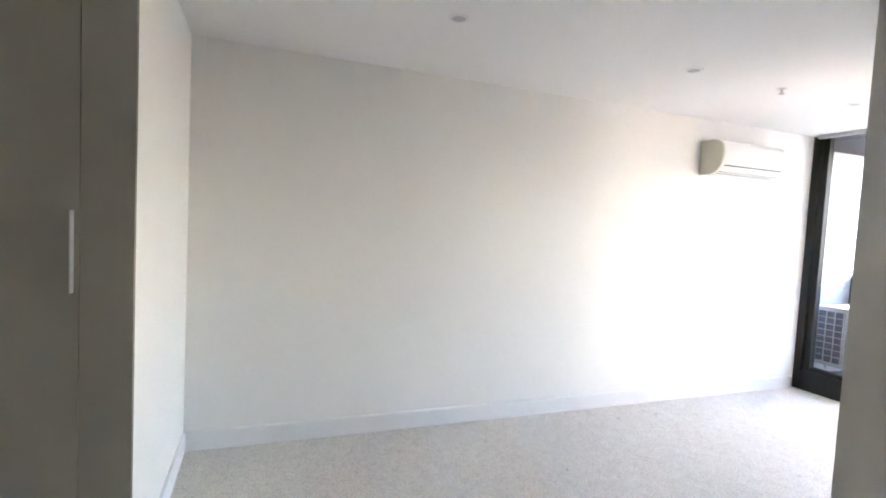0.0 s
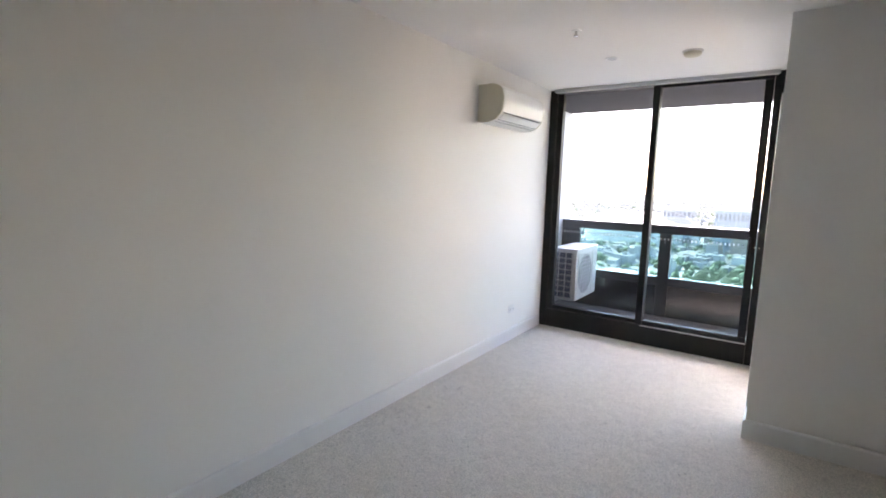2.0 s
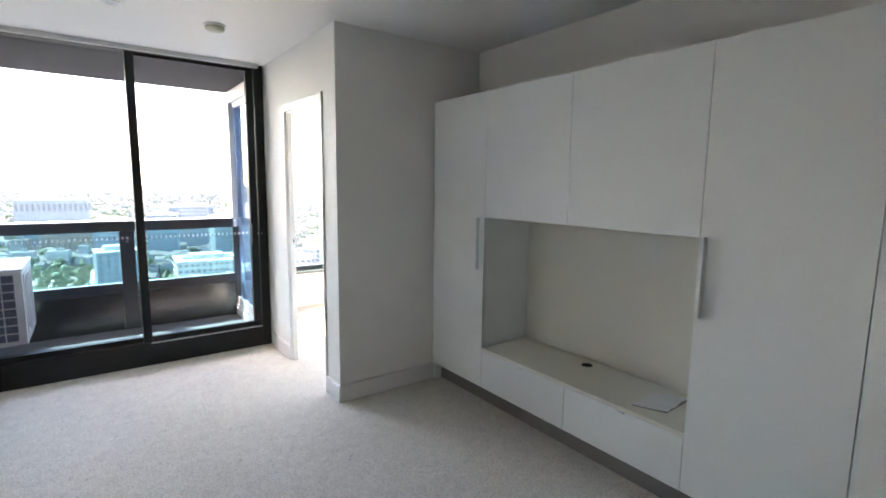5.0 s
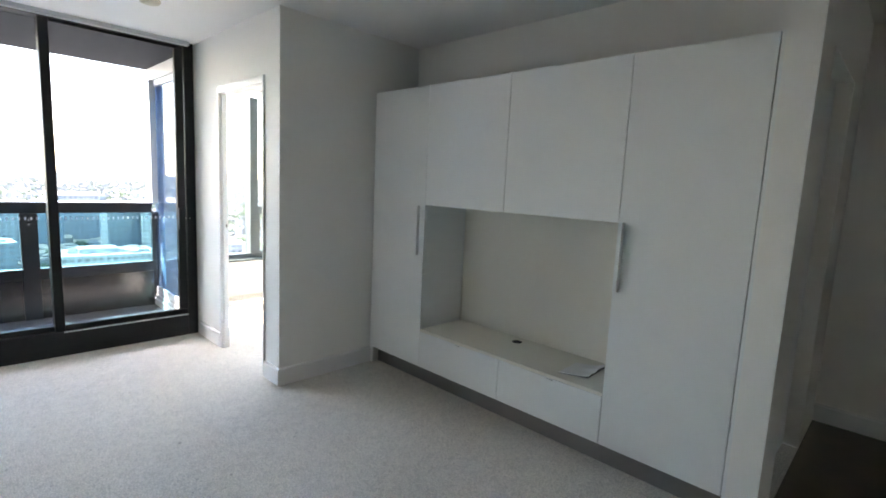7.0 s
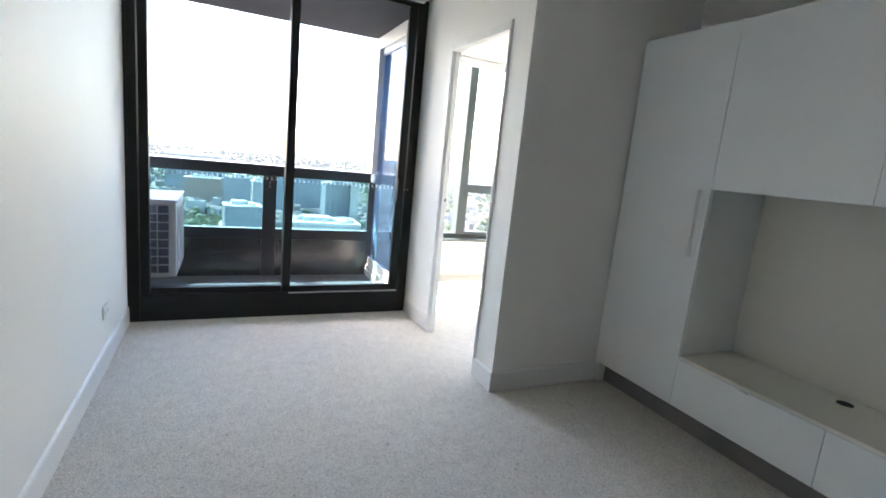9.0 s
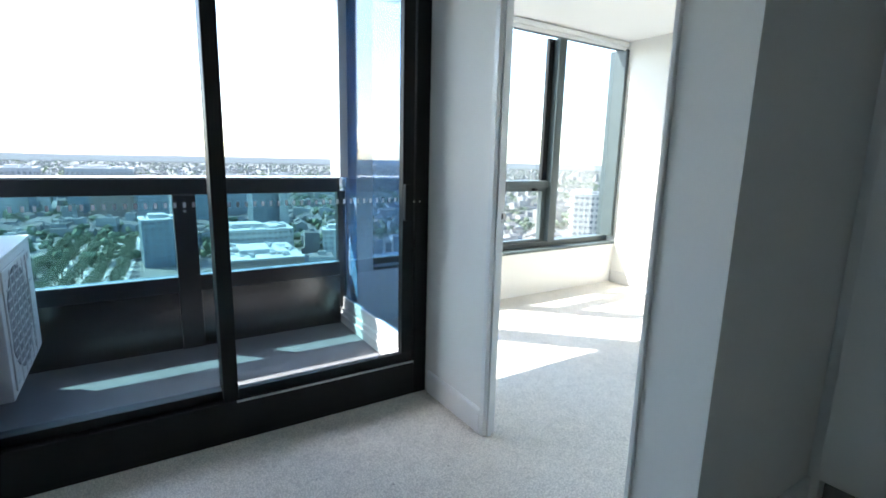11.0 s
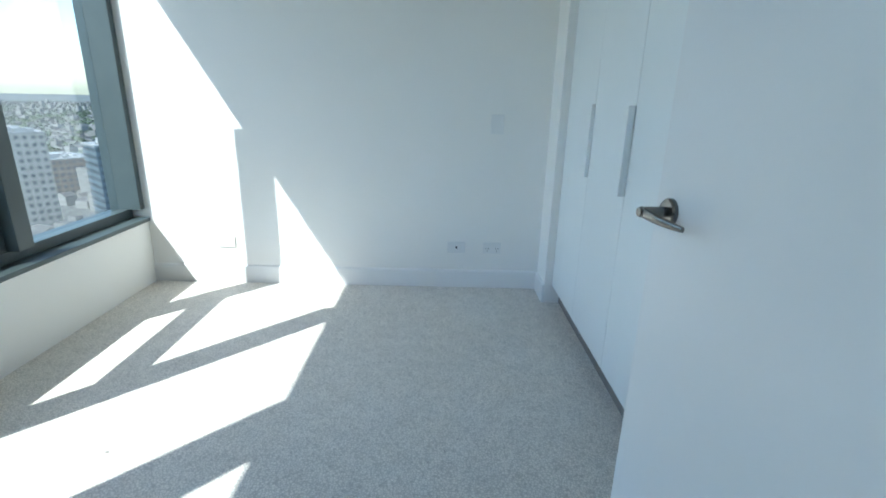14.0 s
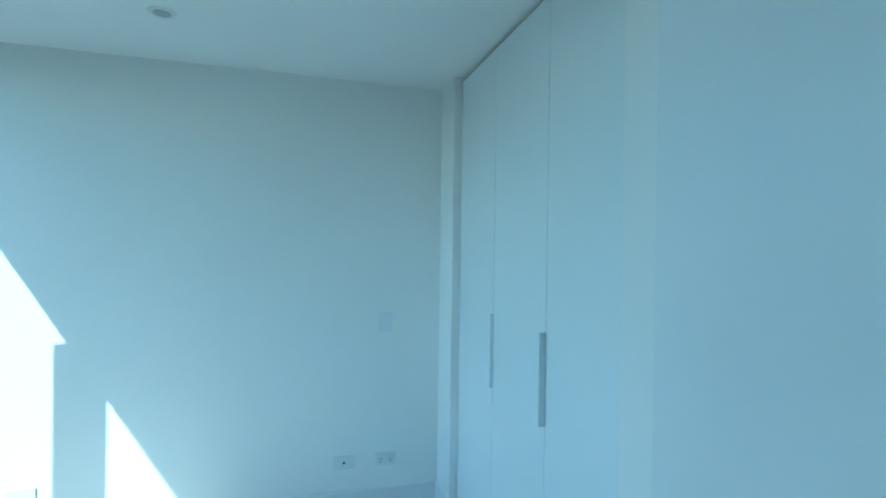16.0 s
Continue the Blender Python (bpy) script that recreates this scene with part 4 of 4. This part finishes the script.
def near_place():
    y = 150 + 520 * rng.random()
    return (rng.random() * 2.6 - 0.7) * y, y


roofs("far_city", 8500, far_place, 12, "countless low pale city roofs towards the horizon")
roofs("near_roofs", 900, near_place, 14, "crowded low city roofs below the balcony")

import itertools


# street and garden trees between the far roofs
def far_trees(name, count, near, deep, power):
    """Crowns of three or four uneven clumps each, in one sheet."""
    g = (1 + 5 ** 0.5) / 2
    ico = [Vector(v).normalized() for v in ((-1, g, 0), (1, g, 0), (-1, -g, 0), (1, -g, 0), (0, -1, g), (0, 1, g), (0, -1, -g), (0, 1, -g), (g, 0, -1), (g, 0, 1), (-g, 0, -1), (-g, 0, 1))]
    tri = [(a, b, c) for a, b, c in itertools.combinations(range(12), 3) if all((ico[p] - ico[q]).length < 1.1 for p, q in ((a, b), (b, c), (a, c)))]
    verts, faces = [], []
    for k in range(count):
        y = near + deep * rng.random() ** power
        x = (rng.random() * 2.8 - 0.8) * (0.8 * y + 60)
        if any((x - px) ** 2 + (y - py) ** 2 < pr ** 2 for px, py, pr in CLEAR):
            continue
        size = rng.uniform(2.2, 4.6)
        for q in range(rng.randint(3, 4) if near < 600 else 2):
            c = Vector((x + rng.uniform(-1, 1) * size, y + rng.uniform(-1, 1) * size, ZG + size * rng.uniform(0.9, 2.2)))
            b = len(verts)
            verts.extend([c + v * size * rng.uniform(0.55, 1.1) for v in ico])
            faces.extend([(b + i, b + j, b + l) for i, j, l in tri])
    me = bpy.data.meshes.new(name)
    me.from_pydata(verts, [], faces)
    me.materials.append(M_LEAF)
    tagged(new(name, me), "dark green trees crowded between the far roofs", "trees", kind="stuff")


far_trees("far_trees", 3000, 430, 1000, 1.3)
far_trees("distant_trees", 7500, 700, 3500, 1.25)

# low ranges along the horizon, their haze painted by grey colour and faint glow
bm = bmesh.new()
n = 140
low, top = [], []
for k in range(n + 1):
    a = radians(-75 + 165 * k / n)
    x, y = 4300 * math.sin(a), 4300 * math.cos(a)
    low.append(bm.verts.new((x, y, ZG)))
    top.append(bm.verts.new((x, y, -34 + 7 * noise.noise(Vector((k * 0.09, 3.1, 0))) + 3 * noise.noise(Vector((k * 0.5, 9.0, 0))))))
for k in range(n):
    bm.faces.new((low[k], low[k + 1], top[k + 1], top[k]))
# Pale base colour and weak emission stand in for distance haze.
M_HAZE = material("painted_haze_range", (0.34, 0.335, 0.32), 1.0, second=(0.28, 0.285, 0.275), scale=0.002)
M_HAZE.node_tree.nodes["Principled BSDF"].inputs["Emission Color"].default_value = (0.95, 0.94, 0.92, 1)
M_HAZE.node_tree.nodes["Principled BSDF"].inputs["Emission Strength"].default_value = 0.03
structure("backdrop", bm, M_HAZE, "low grey hills along the horizon, haze painted in by colour and glow", "hills")

# arena with an arched roof truss on the skyline
ar = thing("stadium", -190, 860, ZG, "large pale stadium with an arched roof truss", "stadium")
part("wall", moved(lathe([(90, 0), (90, 34), (82, 38)], 40), -190, 860, ZG), M_B[0], ar)
part("roof", moved(lathe([(84, 38.1), (60, 46), (30, 49)], 40), -190, 860, ZG), M_ROOF, ar)
bm = bmesh.new()
for k in range(16):
    t0, t1 = math.pi * k / 16, math.pi * (k + 1) / 16
    p, q = Vector((-190 - 95 * math.cos(t0), 790, ZG + 30 + 32 * math.sin(t0))), Vector((-190 - 95 * math.cos(t1), 790, ZG + 30 + 32 * math.sin(t1)))
    m = look((p + q) / 2, q)
    bmesh.ops.create_cube(bm, size=1, matrix=m @ Matrix.Diagonal((2.2, 2.2, (q - p).length * 1.05, 1)))
part("arch", bm, M_ROOF, ar, "white arched truss")


# trees of the park
def tree(label, seed):
    r = random.Random(seed)
    o = tagged(new("tree"), label, "tree", "park trees")

    def local(name, bm, m):
        ob = mesh_object(name, bm, m)
        ob.parent = o
    tb = lathe([(0.45, 0), (0.32, 3), (0.2, 6.5)], 8)
    for k in range(5):
        a = k * 1.26 + r.random()
        m = Matrix.Translation((0, 0, 3.2 + 0.5 * k)) @ Matrix.Rotation(a, 4, "Z") @ Matrix.Rotation(0.8, 4, "Y") @ Matrix.Translation((0, 0, 1.5))
        bmesh.ops.create_cone(tb, segments=6, radius1=0.16, radius2=0.05, depth=3.4, matrix=m)
    local("trunk", tb, M_BARK)
    vs, fs = [], []
    for k in range(170):
        a, u = r.random() * 6.283, r.random()
        rad = 4.4 * (u ** 0.5) * (0.75 + 0.5 * r.random())
        z = 7.2 + (r.random() - 0.35) * 5.5 * (1 - (rad / 6.5) ** 2)
        c = Vector((rad * math.cos(a), rad * math.sin(a), z))
        for j in range(5):
            d = Vector((r.uniform(-1, 1), r.uniform(-1, 1), r.uniform(-0.6, 0.6)))
            e = Vector((r.uniform(-1, 1), r.uniform(-1, 1), r.uniform(-0.4, 0.8)))
            b = len(vs)
            vs += [c + d * 0.3, c + d * 0.3 + e * 0.9, c + d * 1.1 + e * 0.2]
            fs.append((b, b + 1, b + 2))
    me = bpy.data.meshes.new("crown")
    me.from_pydata(vs, [], fs)
    me.materials.append(M_LEAF)
    new("crown", me).parent = o
    return o


o = structure("plaza", boxes((-22, 24, -140, 140, 0.0, 0.25)), material("pale_gravel", (0.44, 0.42, 0.38), 0.9, second=(0.33, 0.32, 0.29), scale=0.08), "pale gravel park paths between the tree rows", "park")
o.matrix_basis = pose(-28, 425, ZG, 0, 0, -4)
kinds = [tree("green leafy street tree in the park below", s) for s in (1, 2, 3)]
for k, t in enumerate(kinds):
    t.matrix_basis = pose(-60 + 11 * k, 285, ZG, 0, 0, 50 * k)
rng = random.Random(9)
for row in range(5):
    for k in range(18):
        x = -64 + row * 12 + rng.uniform(-1.5, 1.5) + k * 0.7
        copy_thing(kinds[(row + k) % 3], pose(x, 296 + k * 14 + rng.uniform(-3, 3), ZG, 0, 0, rng.uniform(0, 360)) @ Matrix.Scale(1.0, 4))
for k in range(110):
    y = rng.uniform(190, 335)
    copy_thing(kinds[k % 3], pose(rng.uniform(0.0, 0.55) * y + rng.uniform(0, 40), y, ZG, 0, 0, rng.uniform(0, 360)) @ Matrix.Scale(rng.uniform(0.7, 1.25), 4))
for k in range(16):
    copy_thing(kinds[k % 3], pose(rng.uniform(-120, -50), rng.uniform(290, 370), ZG, 0, 0, rng.uniform(0, 360)))
